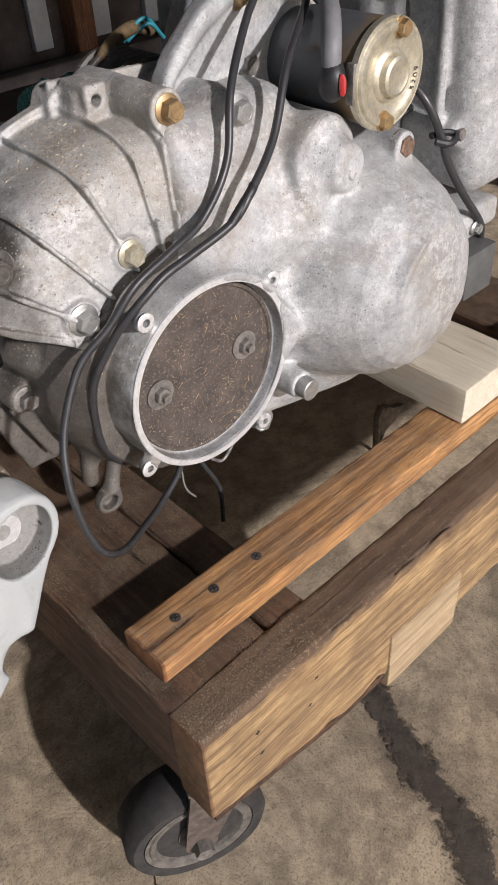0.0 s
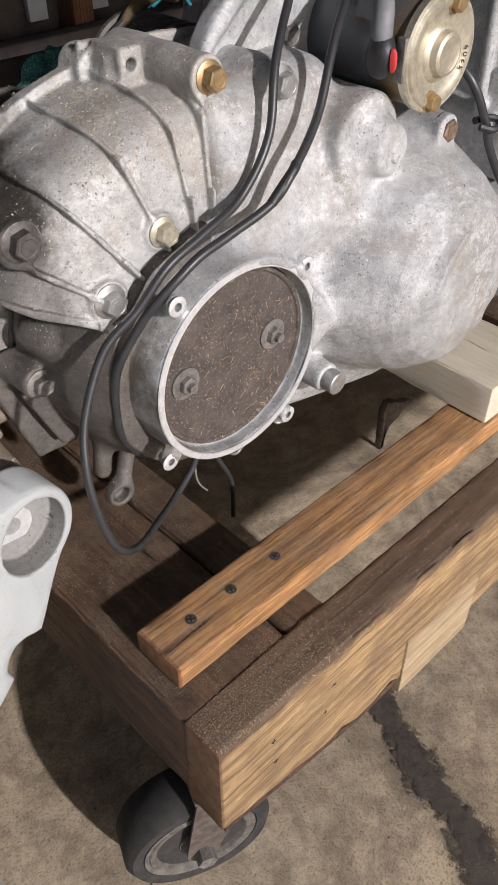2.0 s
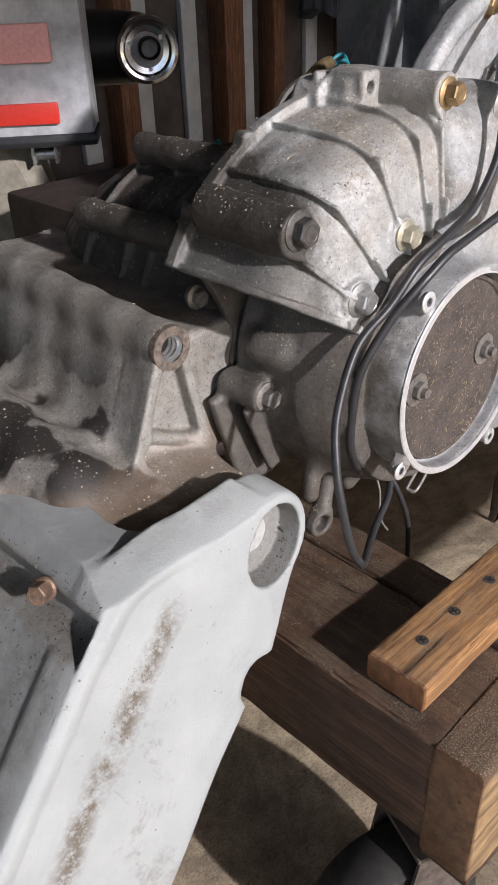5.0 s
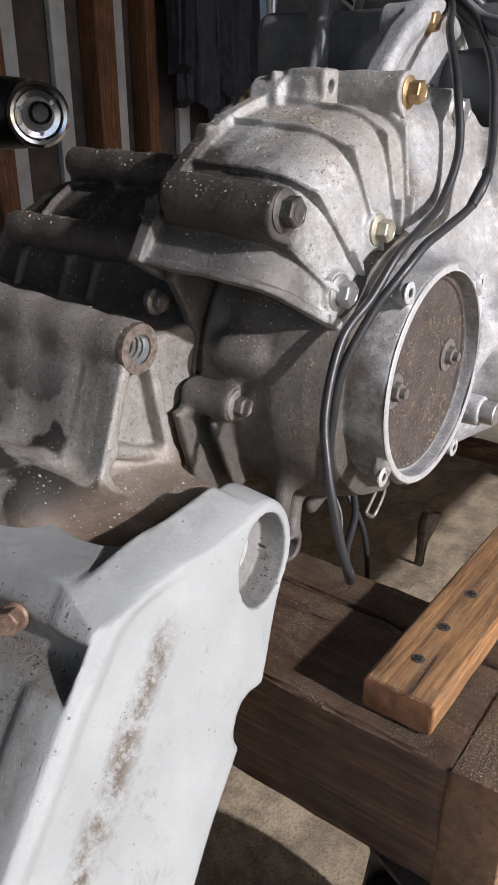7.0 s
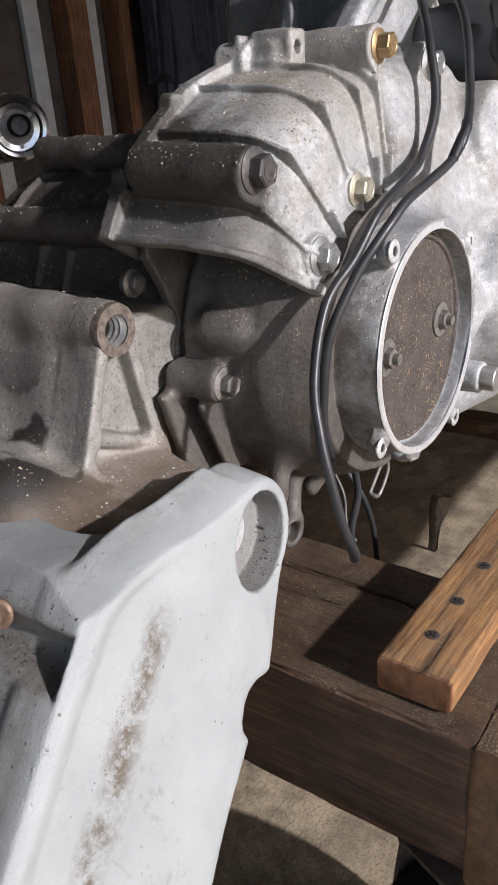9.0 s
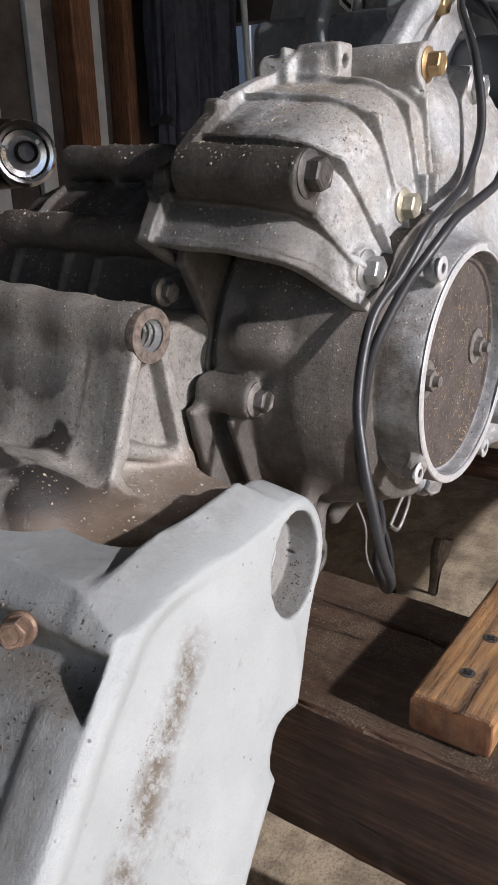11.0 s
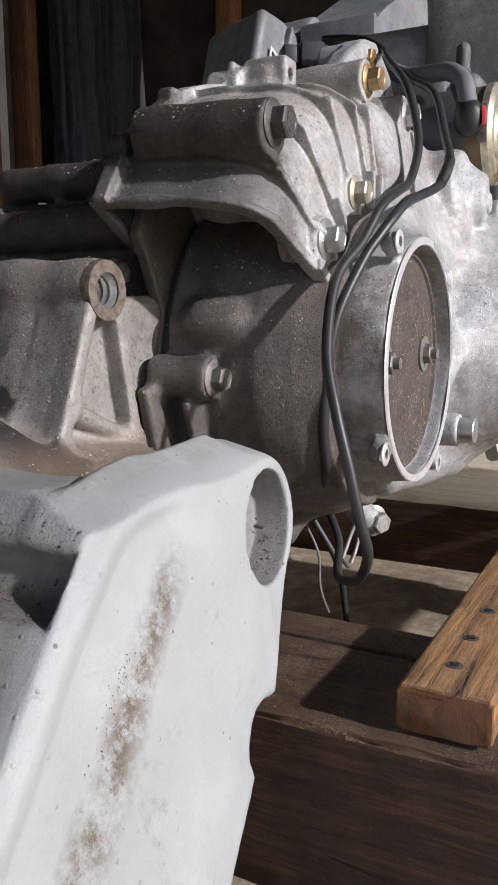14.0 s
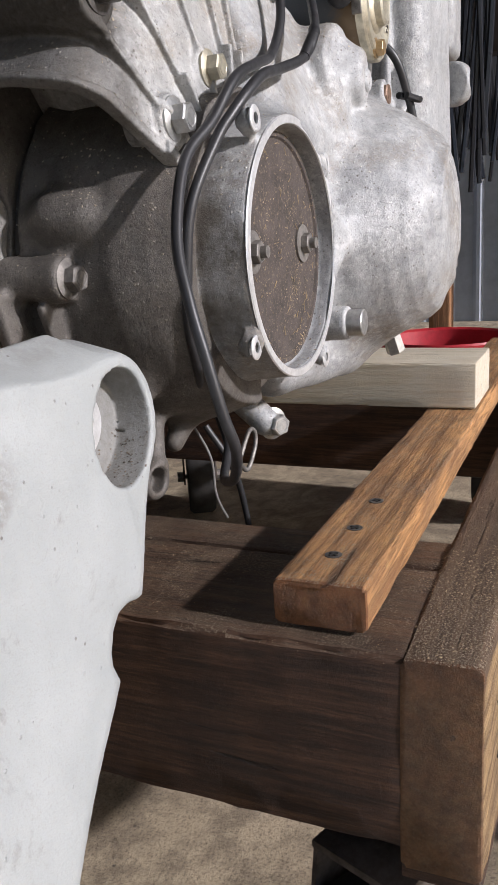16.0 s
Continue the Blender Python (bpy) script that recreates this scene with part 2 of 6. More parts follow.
M_DULL = plain("dull steel", (0.30, 0.28, 0.255), 0.48, 0.6, 0.55, 140)
M_BROWNED = plain("browned steel", (0.30, 0.20, 0.14), 0.5, 0.5, 0.6, 200, 0.3)
M_EDGE = plain("machined aluminium", (0.80, 0.80, 0.79), 0.35, 0.55, 0.25, 200)
M_RUBBER = plain("black rubber", (0.022, 0.022, 0.024), 0.42, 0.0, 0.4, 90)
M_HOSE = plain("black hose", (0.036, 0.036, 0.038), 0.34, 0.0, 0.35, 120, 0.1)
M_HOLE = plain("dark hollow", (0.02, 0.018, 0.016), 0.8, 0.0, 0.3)
M_CHROME = plain("chrome", (0.82, 0.83, 0.85), 0.12, 1.0, 0.12, 30, 0.02)


def white_paint():
    m = Nodes("chalky white paint on casting")
    big, mid, fine = m.noise(16, 5, 0.6), m.noise(90, 7, 0.74), m.noise(520, 5, 0.75)
    c = m.mix(m.ramp(big, (0.35, 0.0), (0.7, 1.0)), (0.318, 0.337, 0.330), (0.398, 0.416, 0.408))
    c = m.mix(m.ramp(m.noise(1000, 3, 0.7), (0.36, 0.35), (0.46, 0.0)), c, (0.30, 0.29, 0.27))
    # grime streak down the valley of the band
    sx, sy, sz = m.axis(0), m.axis(1), m.axis(2)
    gx, gz = m.math("ADD", sx, 0.0205), m.math("SUBTRACT", sz, 0.378)
    across = m.math("MULTIPLY", m.math("SUBTRACT", gx, gz), 0.7071)
    along = m.math("MULTIPLY", m.math("ADD", gx, gz), -0.7071)
    deep = m.math("SUBTRACT", m.math("SUBTRACT", m.math("SUBTRACT", sy, 0.146), m.math("MULTIPLY", gz, 0.18)), m.math("MULTIPLY", gx, 0.03))
    wander = m.math("ADD", across, m.math("MULTIPLY", m.math("SUBTRACT", m.noise(28, 4, 0.6), 0.5), 0.022))
    off = m.math("ABSOLUTE", m.math("ADD", wander, 0.0555))
    streak = m.math("MULTIPLY", m.ramp(m.math("MULTIPLY", off, 50.0), (0.08, 1.0), (0.55, 0.0)), m.ramp(m.noise(34, 6, 0.75), (0.38, 0.0), (0.52, 1.0)))
    streak = m.math("MULTIPLY", streak, m.ramp(m.math("MULTIPLY", along, 5.0), (0.2, 0.0), (0.32, 1.0)))
    smear = m.math("MULTIPLY", m.ramp(m.noise(15, 6, 0.78, distort=0.6), (0.58, 0.0), (0.70, 0.5)), 1.0)
    dirt = m.math("MULTIPLY", m.math("MAXIMUM", streak, smear), m.ramp(m.noise(240, 6, 0.8), (0.33, 0.0), (0.53, 1.0)))
    c = m.mix(m.math("MULTIPLY", dirt, 0.95), c, (0.105, 0.082, 0.055))
    # greyer, dusty upper side, darker left flank and bore, dirt caked in groove
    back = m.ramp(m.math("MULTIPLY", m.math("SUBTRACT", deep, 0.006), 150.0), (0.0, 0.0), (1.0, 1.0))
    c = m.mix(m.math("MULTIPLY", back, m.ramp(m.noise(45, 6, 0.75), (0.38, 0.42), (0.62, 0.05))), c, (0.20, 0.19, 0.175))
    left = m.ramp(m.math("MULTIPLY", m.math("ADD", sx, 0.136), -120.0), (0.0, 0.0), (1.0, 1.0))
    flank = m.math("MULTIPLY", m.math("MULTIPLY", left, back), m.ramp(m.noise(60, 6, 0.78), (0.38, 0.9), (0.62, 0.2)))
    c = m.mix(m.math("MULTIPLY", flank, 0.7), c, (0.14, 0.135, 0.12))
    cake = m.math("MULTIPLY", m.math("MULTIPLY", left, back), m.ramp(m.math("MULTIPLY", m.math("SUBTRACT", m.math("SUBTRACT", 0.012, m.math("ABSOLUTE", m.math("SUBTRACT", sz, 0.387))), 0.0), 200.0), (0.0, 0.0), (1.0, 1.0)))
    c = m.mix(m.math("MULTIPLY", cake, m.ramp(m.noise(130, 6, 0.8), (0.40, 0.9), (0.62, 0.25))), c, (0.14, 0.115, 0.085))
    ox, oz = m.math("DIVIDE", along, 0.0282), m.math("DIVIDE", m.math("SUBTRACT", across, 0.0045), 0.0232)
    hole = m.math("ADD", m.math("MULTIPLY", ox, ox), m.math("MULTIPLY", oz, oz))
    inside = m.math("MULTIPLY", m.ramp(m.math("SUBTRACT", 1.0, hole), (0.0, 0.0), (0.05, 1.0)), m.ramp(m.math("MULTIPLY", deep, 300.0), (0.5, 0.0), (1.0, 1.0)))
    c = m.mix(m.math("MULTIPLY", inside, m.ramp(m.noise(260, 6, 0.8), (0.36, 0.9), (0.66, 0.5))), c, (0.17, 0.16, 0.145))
    chip = m.ramp(m.cells(120), (0.06, 1.0), (0.10, 0.0))
    c = m.mix(m.math("MULTIPLY", chip, m.ramp(mid, (0.48, 0.0), (0.60, 0.85))), c, (0.13, 0.11, 0.09))
    m.put("Base Color", c)
    m.put("Roughness", m.ramp(mid, (0.3, 0.62), (0.7, 0.45)))
    b = m.bump(mid, 0.22, 0.0020)
    m.bump(m.math("ADD", fine, chip), 0.5, 0.0011, b)
    return m.mat


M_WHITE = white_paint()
M_OFFCUT = wood("sawn tan offcut", "X", (0.60, 0.46, 0.28), (0.42, 0.28, 0.14), (0.30, 0.21, 0.13), 0.4, 50, 0.75, 0.3, grain=0.6)
M_FRONT = wood("weathered yellow beam", "X", (0.62, 0.42, 0.20), (0.40, 0.235, 0.105), (0.12, 0.075, 0.046), 0.6, 40, 0.78, 0.95, top=0.2635, dusty_end=0.16, end=0.0035)
M_CROSS = wood("oil-dark plank", "Y", (0.165, 0.082, 0.043), (0.070, 0.032, 0.018), (0.036, 0.021, 0.015), 0.6, 42, 0.58, 0.8, film=0.30)
M_BOARD = wood("orange fir batten", "X", (0.74, 0.40, 0.155), (0.44, 0.20, 0.068), (0.18, 0.095, 0.052), 0.55, 50, 0.66, 0.9, end=0.0165)
M_PALE = wood("fresh pale pine", "Y", (0.86, 0.78, 0.62), (0.78, 0.67, 0.48), (0.72, 0.60, 0.44), 0.2, 44, 0.7, 0.10, grain=0.15)
M_RUSTY = plain("rust-stained steel", (0.23, 0.185, 0.15), 0.6, 0.3, 0.65, 260, 0.4)
M_POST = wood("orange post", "Z", (0.40, 0.20, 0.09), (0.26, 0.12, 0.05), (0.2, 0.1, 0.05), 0.3, 30, 0.8, 0.0)
M_STUD = wood("brown stud", "Z", (0.22, 0.10, 0.05), (0.13, 0.055, 0.028), (0.04, 0.024, 0.016), 0.4, 30, 0.8, 0.0)


def concrete():
    m = Nodes("worn concrete")
    big, mid, fine = m.noise(2.6, 6, 0.65, distort=0.5), m.noise(26, 6, 0.7), m.noise(260, 5, 0.75)
    c = m.mix(m.ramp(big, (0.32, 0.0), (0.68, 1.0)), (0.36, 0.285, 0.188), (0.66, 0.54, 0.37))
    c = m.mix(m.math("MULTIPLY", m.ramp(mid, (0.45, 0.0), (0.62, 1.0)), 0.6), c, (0.14, 0.11, 0.078))
    c = m.mix(m.ramp(fine, (0.35, 0.55), (0.45, 0.0)), c, (0.12, 0.095, 0.068))
    c = m.mix(m.ramp(fine, (0.58, 0.0), (0.72, 0.55)), c, (0.47, 0.43, 0.36))
    pits = m.ramp(m.cells(60), (0.05, 1.0), (0.11, 0.0))
    c = m.mix(m.math("MULTIPLY", pits, m.ramp(mid, (0.5, 0.0), (0.58, 0.8))), c, (0.06, 0.05, 0.04))
    blot = m.noise(7, 6, 0.75, distort=0.8)
    c = m.mix(m.ramp(blot, (0.47, 0.0), (0.62, 0.62)), c, (0.14, 0.11, 0.078))
    c = m.mix(m.math("MULTIPLY", m.ramp(m.noise(90, 6, 0.8), (0.55, 0.0), (0.66, 1.0)), m.ramp(blot, (0.40, 0.2), (0.60, 0.8))), c, (0.10, 0.08, 0.06))
    c = m.mix(m.ramp(m.noise(420, 4, 0.75), (0.40, 0.6), (0.47, 0.0)), c, (0.10, 0.078, 0.055))
    c = m.mix(m.ramp(m.noise(700, 3, 0.7), (0.58, 0.0), (0.68, 0.6)), c, (0.5, 0.43, 0.33))
    m.put("Base Color", c)
    m.put("Roughness", m.ramp(mid, (0.3, 0.92), (0.7, 0.72)))
    b = m.bump(mid, 0.25, 0.003)
    m.bump(fine, 0.6, 0.0018, b)
    return m.mat


M_FLOOR = concrete()
M_STAIN = plain("old oil stain", (0.055, 0.045, 0.036), 0.5, 0.0, 0.4, 70, 0.4)


def dirty_disc():
    m = Nodes("dirt-caked disc")
    mid, fine = m.noise(60, 6, 0.7), m.noise(420, 5, 0.75)
    c = m.mix(m.ramp(mid, (0.35, 0.0), (0.68, 1.0)), (0.042, 0.034, 0.030), (0.092, 0.074, 0.064))
    c = m.mix(m.ramp(fine, (0.55, 0.0), (0.70, 0.8)), c, (0.33, 0.25, 0.15))
    c = m.mix(m.ramp(m.cells(260), (0.06, 0.7), (0.12, 0.0)), c, (0.45, 0.36, 0.22))
    m.put("Base Color", c)
    m.put("Roughness", 0.85)
    b = m.bump(mid, 0.4, 0.002)
    m.bump(fine, 0.6, 0.0012, b)
    return m.mat


M_DISC = dirty_disc()


# ---- mesh helpers ----
def mesh_of(bm, name, smooth=True):
    me = bpy.data.meshes.new(name)
    bm.normal_update()
    bm.to_mesh(me)
    bm.free()
    if smooth:
        me.shade_smooth()
        me.set_sharp_from_angle(angle=radians(38))
    return me


def thing(name, at, label, category, group="", kind=""):
    ob = new(name)
    ob.location = at
    ob.empty_display_size = 0.05
    return tagged(ob, label, category, group, kind)


def part(name, bm, material, parent=None, label="", smooth=True):
    me = bm if isinstance(bm, bpy.types.Mesh) else mesh_of(bm, name, smooth)
    me.materials.append(material)
    ob = new(name, me)
    if parent is not None:
        ob.parent = parent
        root = parent
        while root.parent:
            root = root.parent
        ob.matrix_parent_inverse = Matrix.Translation(root.location).inverted() if parent == root and root.type == "EMPTY" else Matrix()
    return tagged(ob, label)


def to_axis(d):
    return Vector(d).normalized().to_track_quat("Z", "Y").to_matrix().to_4x4()


def lathe(bm, rows, at, d, steps=40, close=True):
    """Turn (height, radius) rows round the axis d from at."""
    m = Matrix.Translation(at) @ to_axis(d)
    rings = []
    for h, r in rows:
        rings.append([bm.verts.new(m @ Vector((r * math.cos(a), r * math.sin(a), h))) for a in np.linspace(0, 2 * math.pi, steps, endpoint=False)])
    for a, b in zip(rings, rings[1:]):
        for k in range(steps):
            bm.faces.new((a[k], a[(k + 1) % steps], b[(k + 1) % steps], b[k]))
    if close:
        bm.faces.new(rings[0][::-1])
        bm.faces.new(rings[-1])
    return bm


def prism(bm, n, r, h0, h1, at, d, turn=0.0, chamfer=0.0):
    rows = [(h0, r)]
    rows += [(h1 - chamfer, r), (h1, r - chamfer)] if chamfer else [(h1, r)]
    m = Matrix.Translation(at) @ to_axis(d) @ Matrix.Rotation(turn, 4, "Z")
    rings = [[bm.verts.new(m @ Vector((q * math.cos(2 * math.pi * k / n), q * math.sin(2 * math.pi * k / n), h))) for k in range(n)] for h, q in rows]
    for a, b in zip(rings, rings[1:]):
        for k in range(n):
            bm.faces.new((a[k], a[(k + 1) % n], b[(k + 1) % n], b[k]))
    bm.faces.new(rings[0][::-1])
    bm.faces.new(rings[-1])
    return bm


def smooth_path(points, steps=8):
    p = [Vector(q) for q in points]
    p = [2 * p[0] - p[1]] + p + [2 * p[-1] - p[-2]]
    out = []
    for a, b, c, d in zip(p, p[1:], p[2:], p[3:]):
        for k in range(steps):
            t = k / steps
            out.append(0.5 * (2 * b + (c - a) * t + (2 * a - 5 * b + 4 * c - d) * t * t + (3 * b - a - 3 * c + d) * t ** 3))
    out.append(p[-2])
    return out


def tube(bm, points, r, steps=12, radii=None, smooth=True):
    path = smooth_path(points) if smooth else [Vector(q) for q in points]
    side = None
    rings = []
    for k, p in enumerate(path):
        d = (path[min(k + 1, len(path) - 1)] - path[max(k - 1, 0)]).normalized()
        side = d.orthogonal().normalized() if side is None else (side - d * side.dot(d)).normalized()
        up = d.cross(side)
        q = r if radii is None else radii(k / (len(path) - 1))
        rings.append([bm.verts.new(p + q * (math.cos(a) * side + math.sin(a) * up)) for a in np.linspace(0, 2 * math.pi, steps, endpoint=False)])
    for a, b in zip(rings, rings[1:]):
        for k in range(steps):
            bm.faces.new((a[k], a[(k + 1) % steps], b[(k + 1) % steps], b[k]))
    bm.faces.new(rings[0][::-1])
    bm.faces.new(rings[-1])
    return bm


def box(bm, x0, x1, y0, y1, z0, z1, bevel=0.0, m=None):
    g = bmesh.ops.create_cube(bm, size=1)["verts"]
    for v in g:
        v.co = Vector(((x0 + x1) / 2 + v.co.x * (x1 - x0), (y0 + y1) / 2 + v.co.y * (y1 - y0), (z0 + z1) / 2 + v.co.z * (z1 - z0)))
        if m is not None:
            v.co = m @ v.co
    if bevel:
        edges = list({e for v in g for e in v.link_edges})
        bmesh.ops.bevel(bm, geom=edges, offset=bevel, segments=2, affect="EDGES", profile=0.6)
    return bm


def timber(along, lo, hi, wear=0.003, seed=1.0, step=0.012, chip=0.0):
    """A sawn beam with worn, chipped edges; lo and hi are opposite corners."""
    k = "XYZ".index(along)
    u, v = (k + 1) % 3, (k + 2) % 3
    n = max(3, int((hi[k] - lo[k] - 2 * wear) / step))
    stations = [lo[k], lo[k] + wear * 0.5, lo[k] + wear * 1.6] + [lo[k] + wear * 1.6 + (hi[k] - lo[k] - 3.2 * wear) * i / n for i in range(1, n)] + [hi[k] - wear * 1.6, hi[k] - wear * 0.5, hi[k]]
    bm = bmesh.new()
    rings = []
    corner = [(lo[u], lo[v]), (hi[u], lo[v]), (hi[u], hi[v]), (lo[u], hi[v])]
    mid = Vector(((lo[u] + hi[u]) / 2, (lo[v] + hi[v]) / 2))
    last = len(stations) - 1
    for i, w in enumerate(stations):
        ring = []
        end = wear * (0.8, 0.25)[min(i, last - i)] if min(i, last - i) < 2 else 0.0
        for c in range(4):
            a, b = Vector(corner[c]), Vector(corner[(c + 1) % 4])
            size = (b - a).length
            inner = [wear * 1.3, size * 0.25, size * 0.5, size * 0.75, size - wear * 1.3]
            for s, dist in enumerate([0.0] + inner):
                q = a.lerp(b, dist / size)
                q3 = Vector((0, 0, 0))
                q3[k], q3[u], q3[v] = w, q.x, q.y
                rough = noise.noise(q3 * 70 + Vector((seed, 7 * seed, 3))) * 0.6 + noise.noise(q3 * 210 + Vector((seed, 0, seed))) * 0.5
                pull = wear * 0.30 * rough + end
                if s == 0:
                    pull += wear * (0.55 + 0.5 * noise.noise(Vector((w * 90, c * 5.3 + seed, 1.0))))
                if s in (0, 1, 5) and chip:
                    cc = c if s < 2 else (c + 1) % 4
                    bite = max(0.0, noise.noise(Vector((w * 34, cc * 9.1 + seed, 2.0))) - 0.12) * 2.0 + max(0.0, noise.noise(Vector((w * 120, cc * 4.1 + seed, 7.0))) - 0.2)
                    pull += chip * bite * (1.0 if s == 0 else 0.35)
                toward = (mid - q)
                if s == 0:
                    step_v = Vector((math.copysign(1, toward.x), math.copysign(1, toward.y)))
                else:
                    side = (b - a).normalized()
                    step_v = Vector((-side.y, side.x))
                    if step_v.dot(toward) < 0:
                        step_v = -step_v
                q = q + step_v * pull
                q3[u], q3[v] = q.x, q.y
                if i in (0, last):
                    q3[k] += (1 if i == 0 else -1) * wear * (0.4 + 0.5 * noise.noise(q3 * 150))
                ring.append(bm.verts.new(q3))
        rings.append(ring)
    m = len(rings[0])
    for a, b in zip(rings, rings[1:]):
        for j in range(m):
            bm.faces.new((a[j], a[(j + 1) % m], b[(j + 1) % m], b[j]))
    bm.faces.new(rings[0][::-1])
    bm.faces.new(rings[-1])
    bmesh.ops.recalc_face_normals(bm, faces=bm.faces)
    return bm


# ---- castings as blended solids ----
def nets(dist, origin, h, name):
    """A mesh on the zero level of a field of distances."""
    n = np.array(dist.shape) - 1
    quads, pts = [], []
    for a in range(3):
        b, c = (a + 1) % 3, (a + 2) % 3
        lo, hi = [slice(None)] * 3, [slice(None)] * 3
        lo[a], hi[a] = slice(0, -1), slice(1, None)
        A, B = dist[tuple(lo)], dist[tuple(hi)]
        e = np.argwhere((A < 0) != (B < 0))
        e = e[(e[:, b] > 0) & (e[:, b] < n[b]) & (e[:, c] > 0) & (e[:, c] < n[c])]
        d0, d1 = A[tuple(e.T)], B[tuple(e.T)]
        p = e.astype(float)
        p[:, a] += d0 / (d0 - d1)
        q = []
        for ob, oc in ((0, 0), (-1, 0), (-1, -1), (0, -1)):
            k = e.copy()
            k[:, b] += ob
            k[:, c] += oc
            q.append((k[:, 0] * n[1] + k[:, 1]) * n[2] + k[:, 2])
        q = np.stack(q, 1)
        flip = d0 > 0
        q[flip] = q[flip][:, ::-1]
        quads.append(q)
        pts.append(np.repeat(p, 4, 0))
    quads, pts = np.concatenate(quads), np.concatenate(pts)
    ids, inv = np.unique(quads.ravel(), return_inverse=True)
    count = np.bincount(inv)
    co = np.stack([np.bincount(inv, pts[:, k]) / count for k in range(3)], 1) * h + np.array(origin)
    faces = inv.reshape(-1, 4)
    me = bpy.data.meshes.new(name)
    me.vertices.add(len(co))
    me.vertices.foreach_set("co", co.astype(np.float32).ravel())
    me.loops.add(faces.size)
    me.loops.foreach_set("vertex_index", faces.astype(np.int32).ravel())
    me.polygons.add(len(faces))
    me.polygons.foreach_set("loop_start", np.arange(0, faces.size, 4, dtype=np.int32))
    me.update(calc_edges=True)
    me.validate()
    me.shade_smooth()
    return me


def cast(name, lo, hi, h, shape):
    ax = [np.arange(lo[k] - 2 * h, hi[k] + 2 * h, h, dtype=np.float32) for k in range(3)]
    x, y, z = np.meshgrid(*ax, indexing="ij", sparse=True)
    d = shape(x, y, z)
    d = np.broadcast_to(d, tuple(len(a) for a in ax)).astype(np.float32)
    return nets(d, [a[0] for a in ax], h, name)


def join(a, b, k=0.004):
    t = np.clip(0.5 + 0.5 * (b - a) / k, 0, 1)
    return b + (a - b) * t - k * t * (1 - t)


def cut(a, b, k=0.003):
    """a without b."""
    return -join(-a, b, k)


def meet(a, b, k=0.003):
    return -join(-a, -b, k)


def f_box(x, y, z, lo, hi, r=0.003):
    qx = np.abs(x - (lo[0] + hi[0]) / 2) - (hi[0] - lo[0]) / 2 + r
    qy = np.abs(y - (lo[1] + hi[1]) / 2) - (hi[1] - lo[1]) / 2 + r
    qz = np.abs(z - (lo[2] + hi[2]) / 2) - (hi[2] - lo[2]) / 2 + r
    out = np.sqrt(np.maximum(qx, 0) ** 2 + np.maximum(qy, 0) ** 2 + np.maximum(qz, 0) ** 2)
    return out + np.minimum(np.maximum(qx, np.maximum(qy, qz)), 0) - r


def f_rod(x, y, z, p, q, r, flat=True, edge=0.002):
    """A round rod from p to q, with flat or round ends."""
    p, q = np.array(p, float), np.array(q, float)
    d = q - p
    length = np.linalg.norm(d)
    d = d / length
    t = (x - p[0]) * d[0] + (y - p[1]) * d[1] + (z - p[2]) * d[2]
    if not flat:
        t = np.clip(t, 0, length)
        return np.sqrt((x - p[0] - t * d[0]) ** 2 + (y - p[1] - t * d[1]) ** 2 + (z - p[2] - t * d[2]) ** 2) - r
    rad = np.sqrt(np.maximum((x - p[0]) ** 2 + (y - p[1]) ** 2 + (z - p[2]) ** 2 - t * t, 0))
    return meet(rad - r, np.abs(t - length / 2) - length / 2, edge)


def f_turn(x, y, z, cx, cz, ys, rs, sx=1.0):
    """A solid turned round the axis x = cx, z = cz: radius rs at ys."""
    r = np.sqrt(((x - cx) / sx) ** 2 + (z - cz) ** 2)
    radius = np.interp(y, ys, rs)
    slope = np.interp(y, [(a + b) / 2 for a, b in zip(ys, ys[1:])], [(b - a) / max(d - c, 1e-4) for a, b, c, d in zip(rs, rs[1:], ys, ys[1:])])
    d = (r - radius) / np.sqrt(1 + np.minimum(slope ** 2, 30))
    return np.maximum(d, np.maximum(ys[0] - y, y - ys[-1]))


def ripple(x, y, z, s=90.0, amp=0.0004):
    return amp * (np.sin(s * x + 1.3 * np.sin(0.7 * s * z)) * np.sin(s * z + 0.8) + np.sin(1.7 * s * y + np.sin(s * x)))

# ---- the garage ----
HALL_X0, HALL_X1, HALL_Y0, HALL_Y1, HALL_Z = -3.2, 2.75, -2.9, 2.3, 2.5


def slab(name, x0, x1, y0, y1, z0, z1, material, label, category):
    bm = box(bmesh.new(), x0, x1, y0, y1, z0, z1)
    ob = part(name, bm, material, smooth=False)
    return tagged(ob, label, category, kind="structure")


def ground():
    bm = bmesh.new()
    bmesh.ops.create_grid(bm, x_segments=2, y_segments=2, size=60)
    return tagged(part("ground", bm, M_FLOOR, smooth=False), "worn stained concrete garage floor with pits and hairline cracks", "floor", kind="structure")


ground()
M_WALLDARK = plain("dark inner wall", (0.075, 0.066, 0.066), 0.85, 0, 0.5, 8)
M_SHEET = plain("blue-grey steel sheet", (0.42, 0.46, 0.51), 0.5, 0.0, 0.3, 9, 0.1)
slab("wall_north", HALL_X0, HALL_X1, HALL_Y1, HALL_Y1 + 0.1, 0, HALL_Z, M_WALLDARK, "dark tarred board wall at the back of the garage", "wall")
# west wall and corner post are out of view, added to bound the light
slab("wall_west", HALL_X0 - 0.1, HALL_X0, 0.7, HALL_Y1 + 0.1, 0, HALL_Z, M_WALLDARK, "unseen dark side wall added beside the open bay", "wall")
